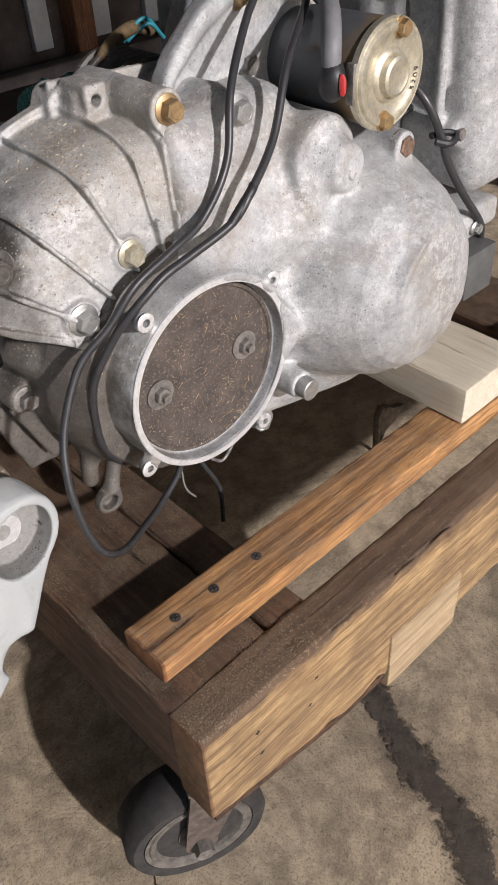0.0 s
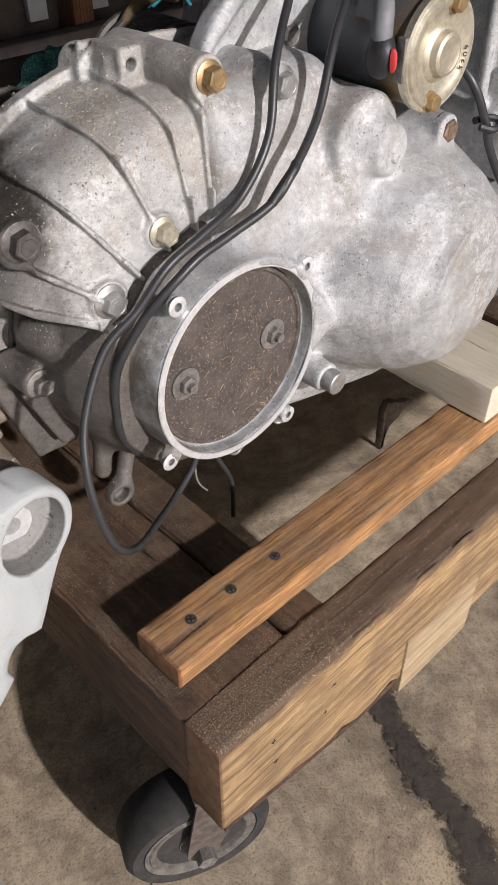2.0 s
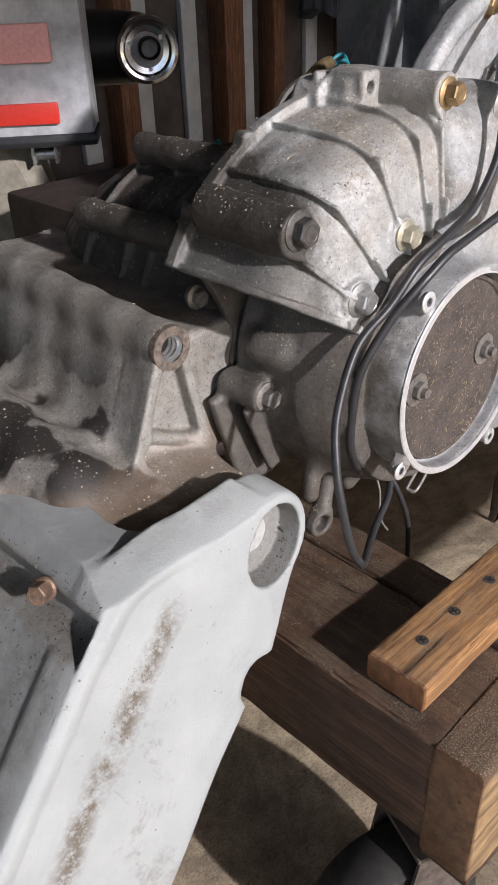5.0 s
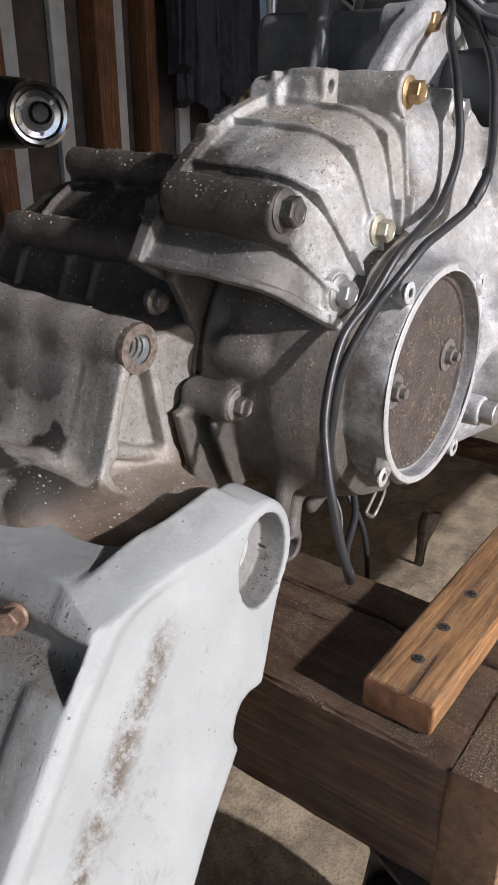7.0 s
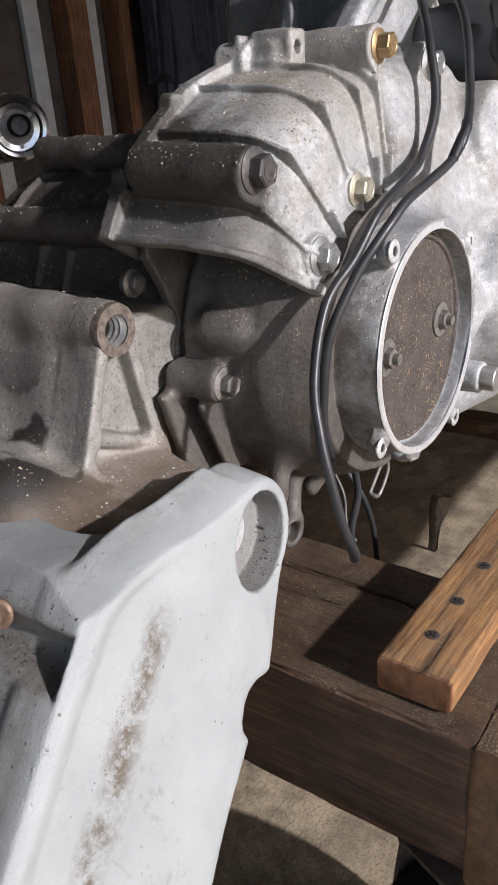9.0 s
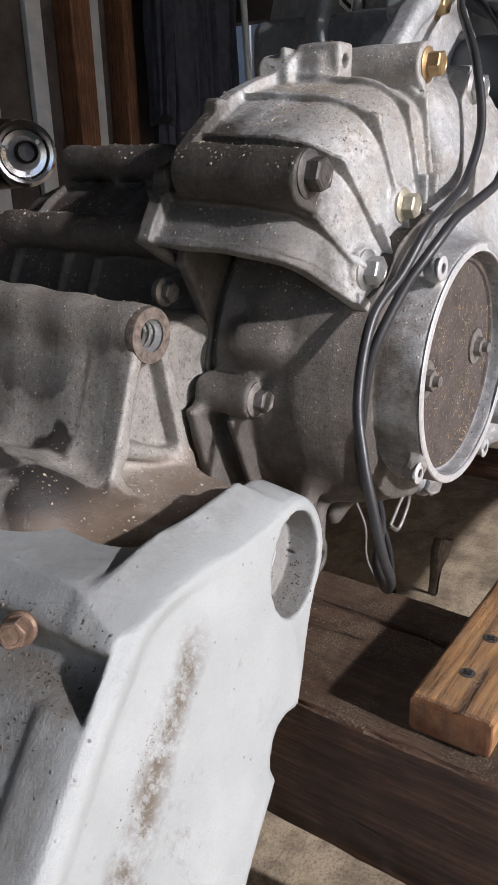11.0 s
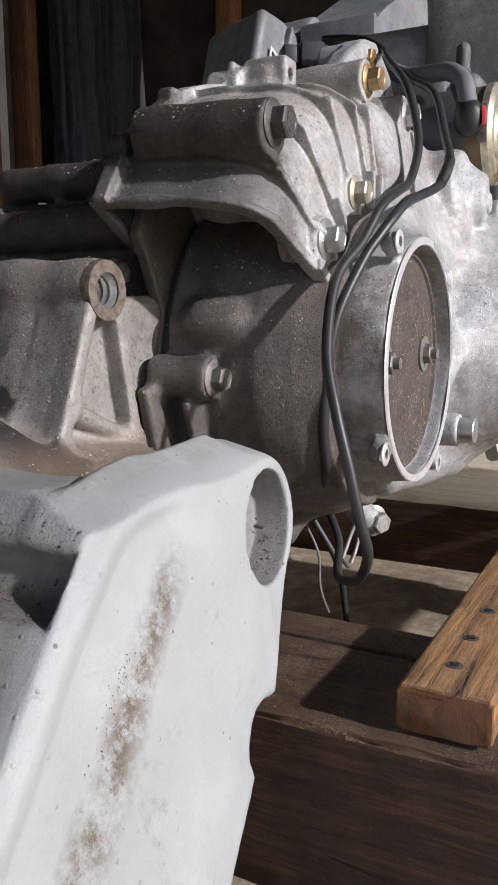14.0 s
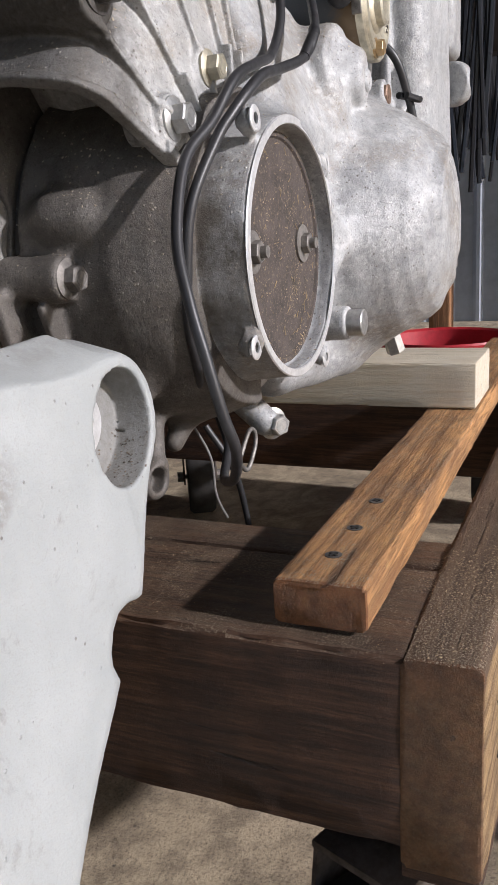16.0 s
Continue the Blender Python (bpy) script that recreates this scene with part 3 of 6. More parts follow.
slab("corner_post", HALL_X0 - 0.1, HALL_X0, HALL_Y0, HALL_Y0 + 0.1, 0, HALL_Z, M_WALLDARK, "unseen dark corner post added at the open bay", "post")
slab("wall_east", HALL_X1, HALL_X1 + 0.1, HALL_Y0, HALL_Y1 + 0.1, 1.0, HALL_Z, M_WALLDARK, "dark boarding over the open side bay", "wall")
# ceiling and header are unseen, added to cut sky light and bound the sun
slab("ceiling", HALL_X0 - 0.1, HALL_X1 + 0.1, HALL_Y0, HALL_Y1 + 0.1, HALL_Z, HALL_Z + 0.1, M_WALLDARK, "unseen dark ceiling added to hold off sky light", "ceiling")
slab("door_header", HALL_X0 - 0.1, HALL_X1 + 0.1, HALL_Y0 - 0.1, HALL_Y0, 2.3, HALL_Z + 0.1, M_WALLDARK, "unseen dark beam added to limit the sun's reach", "trim")


def stud(x, y, w, d, z1, material, label):
    ob = part("stud", timber("Z", (x - w / 2, y - d, 0), (x + w / 2, y, z1), 0.003, x, 0.2), material)
    return tagged(ob, label, "stud", "wall studs", "structure")


for x, w in ((-0.95, 0.09), (-0.48, 0.09), (-0.01, 0.09), (0.46, 0.09), (0.94, 0.09), (1.42, 0.075), (1.905, 0.095), (2.14, 0.06), (2.60, 0.09)):
    stud(x, HALL_Y1, w, 0.09, HALL_Z, M_STUD, "brown upright wall stud of rough timber")
for x in (-0.72, -0.24, 0.22, 0.70, 1.08, 1.29, 1.525, 1.745, 2.02, 2.385, 2.68):
    bm = box(bmesh.new(), x - 0.034, x + 0.034, HALL_Y1 - 0.030, HALL_Y1 - 0.004, 0.10, HALL_Z - 0.05, 0.004)
    tagged(part("metal_strip", bm, M_SHEET), "pale blue-grey steel strip on the wall", "wall strip", "wall strips", "structure")
ob = part("wall_rail", timber("X", (HALL_X0 + 0.02, HALL_Y1 - 0.16, 0.0), (HALL_X1 - 0.1, HALL_Y1 - 0.095, 0.085), 0.003, 9.0, 0.3), M_WALLDARK)
tagged(ob, "brown timber rail along the foot of the wall", "rail", kind="structure")
# ribbed steel fence beyond the open side bay
FENCE_X = HALL_X1 + 0.75
M_FENCE = plain("blue-grey steel fence", (0.40, 0.44, 0.50), 0.5, 0.0, 0.25, 9, 0.1)
bm = bmesh.new()
n = 448
front, rear = [], []
for k in range(n + 1):
    y = HALL_Y0 - 1.0 + 7.0 * k / n
    x = FENCE_X - (0.014 if k % 8 in (0, 1) else 0.0)
    front.append([bm.verts.new((x, y, h)) for h in (0.0, 2.6)])
    rear.append([bm.verts.new((x + 0.03, y, h)) for h in (0.0, 2.6)])
for k in range(n):
    a, b, c, d = front[k], front[k + 1], rear[k], rear[k + 1]
    bm.faces.new((a[0], a[1], b[1], b[0]))
    bm.faces.new((c[0], d[0], d[1], c[1]))
    bm.faces.new((a[1], c[1], d[1], b[1]))
bmesh.ops.recalc_face_normals(bm, faces=bm.faces)
tagged(part("steel_sheeting", bm, M_FENCE, smooth=False), "blue-grey ribbed steel fence beyond the side bay", "fence", kind="structure")
for y in (-1.6, -0.4, 0.462, 1.62):
    ob = part("stud", timber("Z", (HALL_X1 - 0.12, y, 0), (HALL_X1 - 0.034, y + 0.075, HALL_Z), 0.003, y, 0.2), M_POST)
    tagged(ob, "orange-brown timber post of the open side bay", "stud", "wall studs", "structure")


# ---- the dolly ----
dolly = thing("wooden_dolly", (0.3, 0.25, 0), "home-made wooden dolly of rough dark beams on casters", "dolly")
def rising(bm):
    """Lift the underside towards the near end, where the beam is cut on a slant."""
    for v in bm.verts:
        if v.co.z < 0.2:
            v.co.z += 0.030 * max(0.0, 1 - v.co.x / 0.15) * min(1.0, (0.2 - v.co.z) / 0.04)
    return bm


part("front_beam", rising(timber("X", (0.0, 0.0, 0.140), (1.0, 0.036, 0.2755), 0.0022, 1.0, 0.008, 0.006)), M_FRONT, dolly, "yellowish sawn beam with oil-dark top")
part("bottom_strip", rising(timber("X", (0.004, 0.0008, 0.1325), (0.204, 0.036, 0.1396), 0.0006, 12.0, 0.02)), M_CROSS, dolly, "thin dark strip under the beam")
part("rear_beam", timber("X", (0.0, 0.62, 0.167), (1.0, 0.66, 0.2755), 0.002, 5.0, 0.02), M_CROSS, dolly)
part("cross_plank", timber("Y", (0.001, 0.0325, 0.178), (0.0965, 0.618, 0.2745), 0.0022, 2.0, 0.01, 0.004), M_CROSS, dolly)
part("cross_plank", timber("Y", (0.0982, 0.0325, 0.180), (0.137, 0.618, 0.2735), 0.002, 3.0, 0.01, 0.003), M_CROSS, dolly)
part("cross_plank", timber("Y", (0.56, 0.038, 0.178), (0.66, 0.618, 0.2745), 0.002, 4.0, 0.02), M_CROSS, dolly)
part("batten", timber("X", (0.013, 0.052, 0.2765), (0.80, 0.096, 0.2985), 0.0014, 6.0, 0.008, 0.002), M_BOARD, dolly, "orange-brown fir batten screwed on the planks")
part("hanging_block", timber("X", (0.205, -0.0025, 0.119), (0.306, 0.030, 0.193), 0.0012, 7.0, 0.01), M_OFFCUT, dolly, "pale block nailed under the beam")


M_DARKSTEEL = plain("blackened screw steel", (0.15, 0.14, 0.13), 0.42, 0.6, 0.5, 300)


def wood_screw(at, d, r=0.0042):
    bm = bmesh.new()
    lathe(bm, [(-0.004, r * 0.5), (0.0, r), (0.0004, r), (0.0005, r * 0.55), (-0.0006, r * 0.5)], at, d, 16)
    screw = part("screw", bm, M_DARKSTEEL, dolly, "dull countersunk wood screw")
    m = Matrix.Translation(at) @ to_axis(d) @ Matrix.Rotation(at[0] * 90, 4, "Z")
    bm = box(bmesh.new(), -r * 0.62, r * 0.62, -r * 0.14, r * 0.14, 0.0002, 0.0008, 0, m)
    box(bm, -r * 0.14, r * 0.14, -r * 0.62, r * 0.62, 0.0002, 0.00085, 0, m)
    part("recess", bm, M_HOLE, screw, "dark cross recess", smooth=False)


for x in (0.046, 0.083, 0.127):
    wood_screw((x, 0.077, 0.2984), (0, 0, 1))
for x, z in ((0.053, 0.201), (0.112, 0.234), (0.05, 0.232), (0.105, 0.205)):
    wood_screw((x, 0.0005, z), (0, -1, 0), 0.0036)


def caster(at, turn):
    """A swivel caster; at: the wheel's middle on the floor, turn: the way its axle points."""
    x, y = at
    R = 0.0635
    s = R / 0.074
    ax = Vector((math.cos(turn), math.sin(turn), 0))
    roll = Vector((ax.y, -ax.x, 0))
    mid = Vector((x, y, R))
    c = thing("caster", (x, y, 0), "black rubber swivel caster with steel fork under the dolly", "caster", "dolly casters")
    tyre = lathe(bmesh.new(), [(h, r * s) for h, r in [(-0.017, 0.056), (-0.0205, 0.058), (-0.0215, 0.068), (-0.015, 0.0738), (0.015, 0.0738), (0.0215, 0.068), (0.0205, 0.058), (0.017, 0.056)]], mid, ax, 60)
    w = part("wheel", tyre, M_TYRE, c)
    rim = lathe(bmesh.new(), [(h, r * s) for h, r in [(0.018, 0.014), (0.0185, 0.021), (0.004, 0.023), (0.004, 0.040), (0.0165, 0.043), (0.0205, 0.047), (0.0208, 0.0505), (0.0195, 0.052), (0.0205, 0.0565), (-0.0205, 0.0565), (-0.0195, 0.052), (-0.0208, 0.0505), (-0.0205, 0.047), (-0.0165, 0.043), (-0.004, 0.040), (-0.004, 0.023), (-0.0185, 0.021), (-0.018, 0.014)]], mid, ax, 48)
    part("rim", rim, M_RIM, w, "dusty grey rim")
    frame_m = Matrix.Translation(mid) @ Matrix((( roll.x, ax.x, 0, 0), (roll.y, ax.y, 0, 0), (0, 0, 1, 0), (0, 0, 0, 1)))
    fork = bmesh.new()
    box(fork, -0.004, 0.052, -0.0279, 0.0279, 0.0815, 0.0862, 0.001, frame_m)
    fork = part("fork", fork, M_FORK, c, "dull pressed-steel fork")
    for s in (-1, 1):
        leg = bmesh.new()
        outline = [(0.0145 * math.cos(a), 0.0145 * math.sin(a)) for a in np.linspace(math.pi * 0.95, math.pi * 2.05, 12)] + [(0.050, 0.0835), (-0.002, 0.0835)]
        for off in (s * 0.0252, s * 0.0279):
            ring = [leg.verts.new(frame_m @ Vector((px, off, pz))) for px, pz in outline]
            leg.faces.new(ring)
        leg.verts.ensure_lookup_table()
        n = len(outline)
        for k in range(n):
            leg.faces.new((leg.verts[k], leg.verts[(k + 1) % n], leg.verts[n + (k + 1) % n], leg.verts[n + k]))
        bmesh.ops.recalc_face_normals(leg, faces=leg.faces)
        part("fork_leg", leg, M_FORK, fork)
    bolt = lathe(bmesh.new(), [(-0.03, 0.004), (0.03, 0.004)], mid, ax, 12)
    prism(bolt, 6, 0.0085, 0.028, 0.038, mid, ax)
    prism(bolt, 6, 0.0085, 0.028, 0.038, mid, -ax)
    part("axle_bolt", bolt, M_DULL, c)
    px, py = mid.x + roll.x * 0.024, mid.y + roll.y * 0.024
    px, py = max(px, 0.078), max(py, 0.060)
    plate = box(bmesh.new(), px - 0.045, px + 0.045, py - 0.045, py + 0.045, 0.1525, 0.1582, 0.001)
    lathe(plate, [(0.1490, 0.026), (0.1530, 0.030)], (px, py, 0), (0, 0, 1), 24)
    part("top_plate", plate, M_FORK, c)


M_TYRE = plain("dusty black rubber", (0.034, 0.031, 0.028), 0.75, 0.0, 0.5, 70, 0.3)
M_FORK = plain("brown-stained steel", (0.15, 0.12, 0.10), 0.6, 0.35, 0.55, 90, 0.3)
M_RIM = plain("grey wheel rim", (0.150, 0.135, 0.115), 0.7, 0.15, 0.55, 110)
caster((0.018, 0.060), radians(68))
caster((0.93, 0.10), radians(80))
caster((0.06, 0.57), radians(120))
caster((0.84, 0.57), radians(120))
block = part("pine_block", timber("Y", (0.365, 0.055, 0.2995), (0.453, 0.40, 0.3375), 0.0012, 8.0, 0.012, 0.002), M_PALE)
tagged(block, "pale fresh-cut pine block laid across the batten", "wood block")

# ---- the gearbox ----
CX, CZ = 0.141, 0.440
gearbox = thing("gearbox", (0.2, 0.25, 0.30), "grimy cast aluminium gearbox with ribbed cover and round side opening", "gearbox")
EARS = ((0.090, 0.505), (0.0755, 0.3945), (0.186, 0.372), (0.199, 0.4895))


def polar(x, z):
    u, w = x - CX, z - CZ
    return u, w, np.sqrt(u * u + w * w)


def case_shape(x, y, z):
    a = f_turn(x, y, z, CX, CZ, [0.1235, 0.150, 0.158, 0.20, 0.26], [0.0718, 0.0735, 0.086, 0.093, 0.093])
    wide = 1.0 - 0.09 * np.clip((x - 0.315) / 0.05, 0, 1)
    b = f_turn(x, y, z, 0.315, 0.45, [0.0635, 0.0640, 0.0655, 0.0690, 0.0750, 0.084, 0.096, 0.110, 0.118, 0.133, 0.160, 0.20, 0.26], [0.012, 0.024, 0.036, 0.048, 0.060, 0.069, 0.077, 0.083, 0.0875, 0.0945, 0.101, 0.107, 0.110], wide)
    d = join(a, b, 0.030)
    d = join(d, f_box(x, y, z, (0.15, 0.142, 0.40), (0.30, 0.25, 0.540), 0.02), 0.02)
    top = f_box(x, y - 0.35 * (z - 0.55), z, (0.15, 0.146, 0.50), (0.262, 0.25, 0.600), 0.015)
    d = join(d, top, 0.02)
    d = join(d, f_rod(x, y, z, (0.273, 0.117, 0.547), (0.273, 0.2, 0.547), 0.0165, True, 0.006), 0.006)
    d = join(d, f_rod(x, y, z, (0.264, 0.132, 0.552), (0.264, 0.2, 0.552), 0.030, True, 0.006), 0.008)
    d = join(d, f_rod(x, y, z, (0.335, 0.1185, 0.5445), (0.335, 0.2, 0.5445), 0.0115), 0.008)
    d = join(d, f_rod(x, y, z, (0.223, 0.118, 0.389), (0.223, 0.17, 0.389), 0.0115, True, 0.003), 0.006)
    d = join(d, f_rod(x, y, z, (0.2055, 0.157, 0.5955), (0.2055, 0.25, 0.5955), 0.0130), 0.006)
    d = join(d, f_rod(x, y, z, (0.21, 0.17, 0.36), (0.30, 0.15, 0.36), 0.02, False), 0.02)
    d = join(d, f_rod(x, y, z, (0.232, 0.188, 0.316), (0.226, 0.215, 0.345), 0.0105, False), 0.008)
    d = join(d, f_rod(x, y, z, (0.235, 0.150, 0.365), (0.250, 0.20, 0.355), 0.010, False), 0.006)
    for ex, ez in EARS:
        d = join(d, f_rod(x, y, z, (ex, 0.1237, ez), (CX + (ex - CX) * 0.96, 0.1310, CZ + (ez - CZ) * 0.96), 0.0068, True, 0.001), 0.006)
    d = join(d, f_rod(x, y, z, (0.262, 0.131, 0.560), (0.243, 0.137, 0.518), 0.009, False), 0.018)
    # arc ridge and dents on the dome
    rr = np.sqrt((x - 0.325) ** 2 + (z - 0.452) ** 2)
    turn = np.arctan2(z - 0.452, x - 0.325)
    face = np.clip(1 - np.abs(rr - 0.056) / 0.008, 0, 1) * np.clip(1.35 - np.abs(turn - 2.35) / 0.7, 0, 1) * np.clip((0.12 - y) / 0.03, 0, 1) * 1.0
    d = d - 0.0040 * face
    lump = np.sin(150 * x + 40 * z) * np.sin(170 * z - 60 * x) * np.clip((x - 0.27) / 0.06, 0, 1) * np.clip((0.45 - z) / 0.04, 0, 1)
    d = d - 0.0015 * lump
    # the round opening and the screw holes
    u, w, r = polar(x, z)
    d = cut(d, np.maximum(r - 0.0665, y - 0.1345), 0.0012)
    for ex, ez in EARS:
        d = cut(d, f_rod(x, y, z, (ex, 0.11, ez), (ex, 0.1300, ez), 0.0028, True, 0.0005), 0.0006)
    return d + ripple(x, y, z, 95, 0.00035)


part("case", cast("case", (0.05, 0.055, 0.29), (0.47, 0.255, 0.615), 0.0017, case_shape), M_CASE, gearbox, "light grey cast case with a blunt dome")
for ex, ez in EARS:
    pad = lathe(bmesh.new(), [(0.0, 0.0028), (0.0010, 0.0028), (0.0010, 0.0058), (0.0006, 0.0064), (0.0, 0.0065)], (ex, 0.1240, ez), (0, -1, 0), 28, False)
    part("screw_pad", pad, M_EDGE, gearbox, "bright machined pad round a screw hole")

PROFILE = smooth_path([(y, r, 0) for y, r in ((0.1560, 0.084), (0.1595, 0.106), (0.1630, 0.128), (0.1680, 0.1425), (0.1770, 0.1515), (0.193, 0.1565), (0.222, 0.1590), (0.253, 0.1605))], 5)
HY, HR = [p.x for p in PROFILE], [p.y for p in PROFILE]


def hood_shape(x, y, z):
    u, w, r = polar(x, z)
    skin = f_turn(x, y, z, CX, CZ, HY, HR)
    d = skin
    flange = np.maximum(r - 0.166, np.abs(y - 0.2475) - 0.0045)
    d = join(d, flange, 0.003)
    for deg in (140, 126, 110.5, 96, 87):
        a = radians(deg)
        slab_d = np.abs(-u * math.sin(a) + w * math.cos(a)) - 0.0012
        fin = np.maximum(np.maximum(slab_d, skin - 0.0042), 0.150 - y)
        fin = np.maximum(fin, -(u * math.cos(a) + w * math.sin(a)))
        d = join(d, fin, 0.0017)
    lower = -0.5 * u - 0.866 * w
    right = 0.80 * u - 0.60 * w
    d = meet(d, right, 0.002)
    # hollow under the lip
    inner = f_turn(x, y, z, CX, CZ, [q + 0.0042 for q in HY], [q - 0.0035 for q in HR])
    hollow = np.maximum(np.maximum(inner, 0.1590 - y), 0.788 * u + 0.616 * w)
    d = cut(d, hollow, 0.002)
    # rolled lip along the lower edge
    d = join(d, np.maximum(np.maximum(skin - 0.0026, -0.004 - skin), np.abs(lower + 0.0025) - 0.0025), 0.0015)
    # bolt bosses
    d = join(d, f_rod(x, y, z, (0.022, 0.164, 0.5525), (0.021, 0.236, 0.556), 0.0135), 0.005)
    d = join(d, f_rod(x, y, z, (0.0655, 0.1555, 0.5055), (0.066, 0.178, 0.5055), 0.0118), 0.004)
    d = join(d, f_rod(x, y, z, (0.1075, 0.1560, 0.534), (0.1075, 0.180, 0.534), 0.0108), 0.004)
    d = join(d, f_rod(x, y, z, (0.157, 0.167, 0.606), (0.157, 0.251, 0.606), 0.0125), 0.006)
    d = join(d, f_box(x, y, z, (0.124, 0.214, 0.585), (0.160, 0.251, 0.615), 0.006), 0.006)
    d = join(d, f_box(x, y, z, (0.1262, 0.2065, 0.590), (0.1432, 0.236, 0.6195), 0.0025), 0.003)
    d = join(d, f_rod(x, y, z, (0.127, 0.234, 0.603), (0.127, 0.256, 0.603), 0.0115, True, 0.003), 0.004)
    web = f_box(x, y, z + 0.08 * (x - 0.171), (0.12, 0.238, 0.56), (0.24, 0.2435, 0.6145), 0.002)
    d = join(d, cut(web, f_rod(x, y, z, (0.203, 0.22, 0.599), (0.203, 0.26, 0.599), 0.0052)), 0.003)
    d = cut(d, f_rod(x, y, z, (0.134, 0.19, 0.6095), (0.134, 0.222, 0.6095), 0.0036, True, 0.0005), 0.001)
    d = meet(d, lower, 0.0015)
    for deg in (137, 118):
        a = radians(deg)
        bx, bz = CX + 0.165 * math.cos(a), CZ + 0.165 * math.sin(a)
        d = join(d, f_rod(x, y, z, (bx, 0.243, bz), (bx, 0.253, bz), 0.005), 0.003)
    return d + ripple(x, y, z, 110, 0.0003)


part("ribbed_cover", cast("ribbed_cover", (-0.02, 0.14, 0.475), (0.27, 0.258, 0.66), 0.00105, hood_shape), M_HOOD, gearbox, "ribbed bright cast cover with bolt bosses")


def lower_shape(x, y, z):
    u, w, r = polar(x, z)
    d = f_turn(x, y, z, CX, CZ, [0.150, 0.166, 0.185, 0.222, 0.236], [0.087, 0.0935, 0.098, 0.100, 0.103])
    d = np.maximum(d, x - 0.14)
    # split flange with an uneven edge
    ang = np.arctan2(w, u)
    deg = np.degrees(ang) % 360
    edge = 0.1000 + 0.0022 * np.sin(9 * ang) + 0.0012 * np.sin(23 * ang) + 0.040 * np.clip((164 - deg) / 14, 0, 1) ** 1.4
    d = join(d, np.maximum(np.maximum(r - edge, np.abs(y - 0.2440) - 0.0030), x - 0.14), 0.003)
    d = join(d, f_rod(x, y, z, (0.0365, 0.2060, 0.4345), (0.033, 0.239, 0.4355), 0.0116, True, 0.003), 0.004)
    d = join(d, f_rod(x, y, z, (0.0475, 0.2020, 0.4630), (0.0450, 0.217, 0.4635), 0.0112, False), 0.010)
    # torn casting flash below the boss
    flash = f_box(x + 0.42 * (z - 0.4), y, z, (0.036, 0.2165, 0.366), (0.058, 0.2215, 0.423), 0.002)
    d = join(d, flash, 0.004)
    fin = f_box(x + 0.30 * (z - 0.4), y, z, (0.022, 0.232, 0.350), (0.056, 0.240, 0.43), 0.003)
    d = join(d, fin, 0.006)
    d = join(d, f_rod(x, y, z, (0.062, 0.19, 0.352), (0.070, 0.19, 0.40), 0.007, False), 0.012)
    # foot with a slotted hole, and lugs under the case
    d = join(d, f_rod(x, y, z, (0.098, 0.20, 0.366), (0.080, 0.193, 0.330), 0.0065, False), 0.010)
    d = join(d, f_rod(x, y, z, (0.074, 0.1865, 0.319), (0.074, 0.197, 0.319), 0.0112, True, 0.003), 0.006)
    d = join(d, f_rod(x, y, z, (0.130, 0.19, 0.350), (0.118, 0.20, 0.330), 0.006, False), 0.010)
    d = cut(d, f_rod(x, y, z, (0.074, 0.17, 0.320), (0.074, 0.195, 0.320), 0.0066), 0.001)
    return d + ripple(x, y, z, 120, 0.0005)


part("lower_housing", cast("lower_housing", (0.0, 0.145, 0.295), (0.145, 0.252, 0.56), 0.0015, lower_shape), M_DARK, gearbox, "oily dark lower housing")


def motor_shape(x, y, z):
    u, w, r = polar(x, z)
    d = f_turn(x, y, z, CX, CZ, [0.236, 0.262, 0.268, 0.40, 0.44, 0.50], [0.098, 0.100, 0.108, 0.106, 0.100, 0.070])
    for yy in (0.335, 0.362, 0.41):
        d = join(d, np.maximum(r - 0.1105, np.abs(y - yy) - 0.0018), 0.003)
    for deg, end in ((106, 0.412), (140, 0.415), (178, 0.40)):
        a = radians(deg)
        px, pz = CX + 0.120 * math.cos(a), CZ + 0.120 * math.sin(a)
        d = join(d, f_rod(x, y, z, (px, 0.255, pz), (px, end, pz), 0.0115, True, 0.004), 0.006)
    return d + ripple(x, y, z, 100, 0.0004)


part("motor_housing", cast("motor_housing", (0.0, 0.23, 0.30), (0.27, 0.505, 0.58), 0.0024, motor_shape), M_MOTOR, gearbox, "blackened round housing with long bolt tubes")


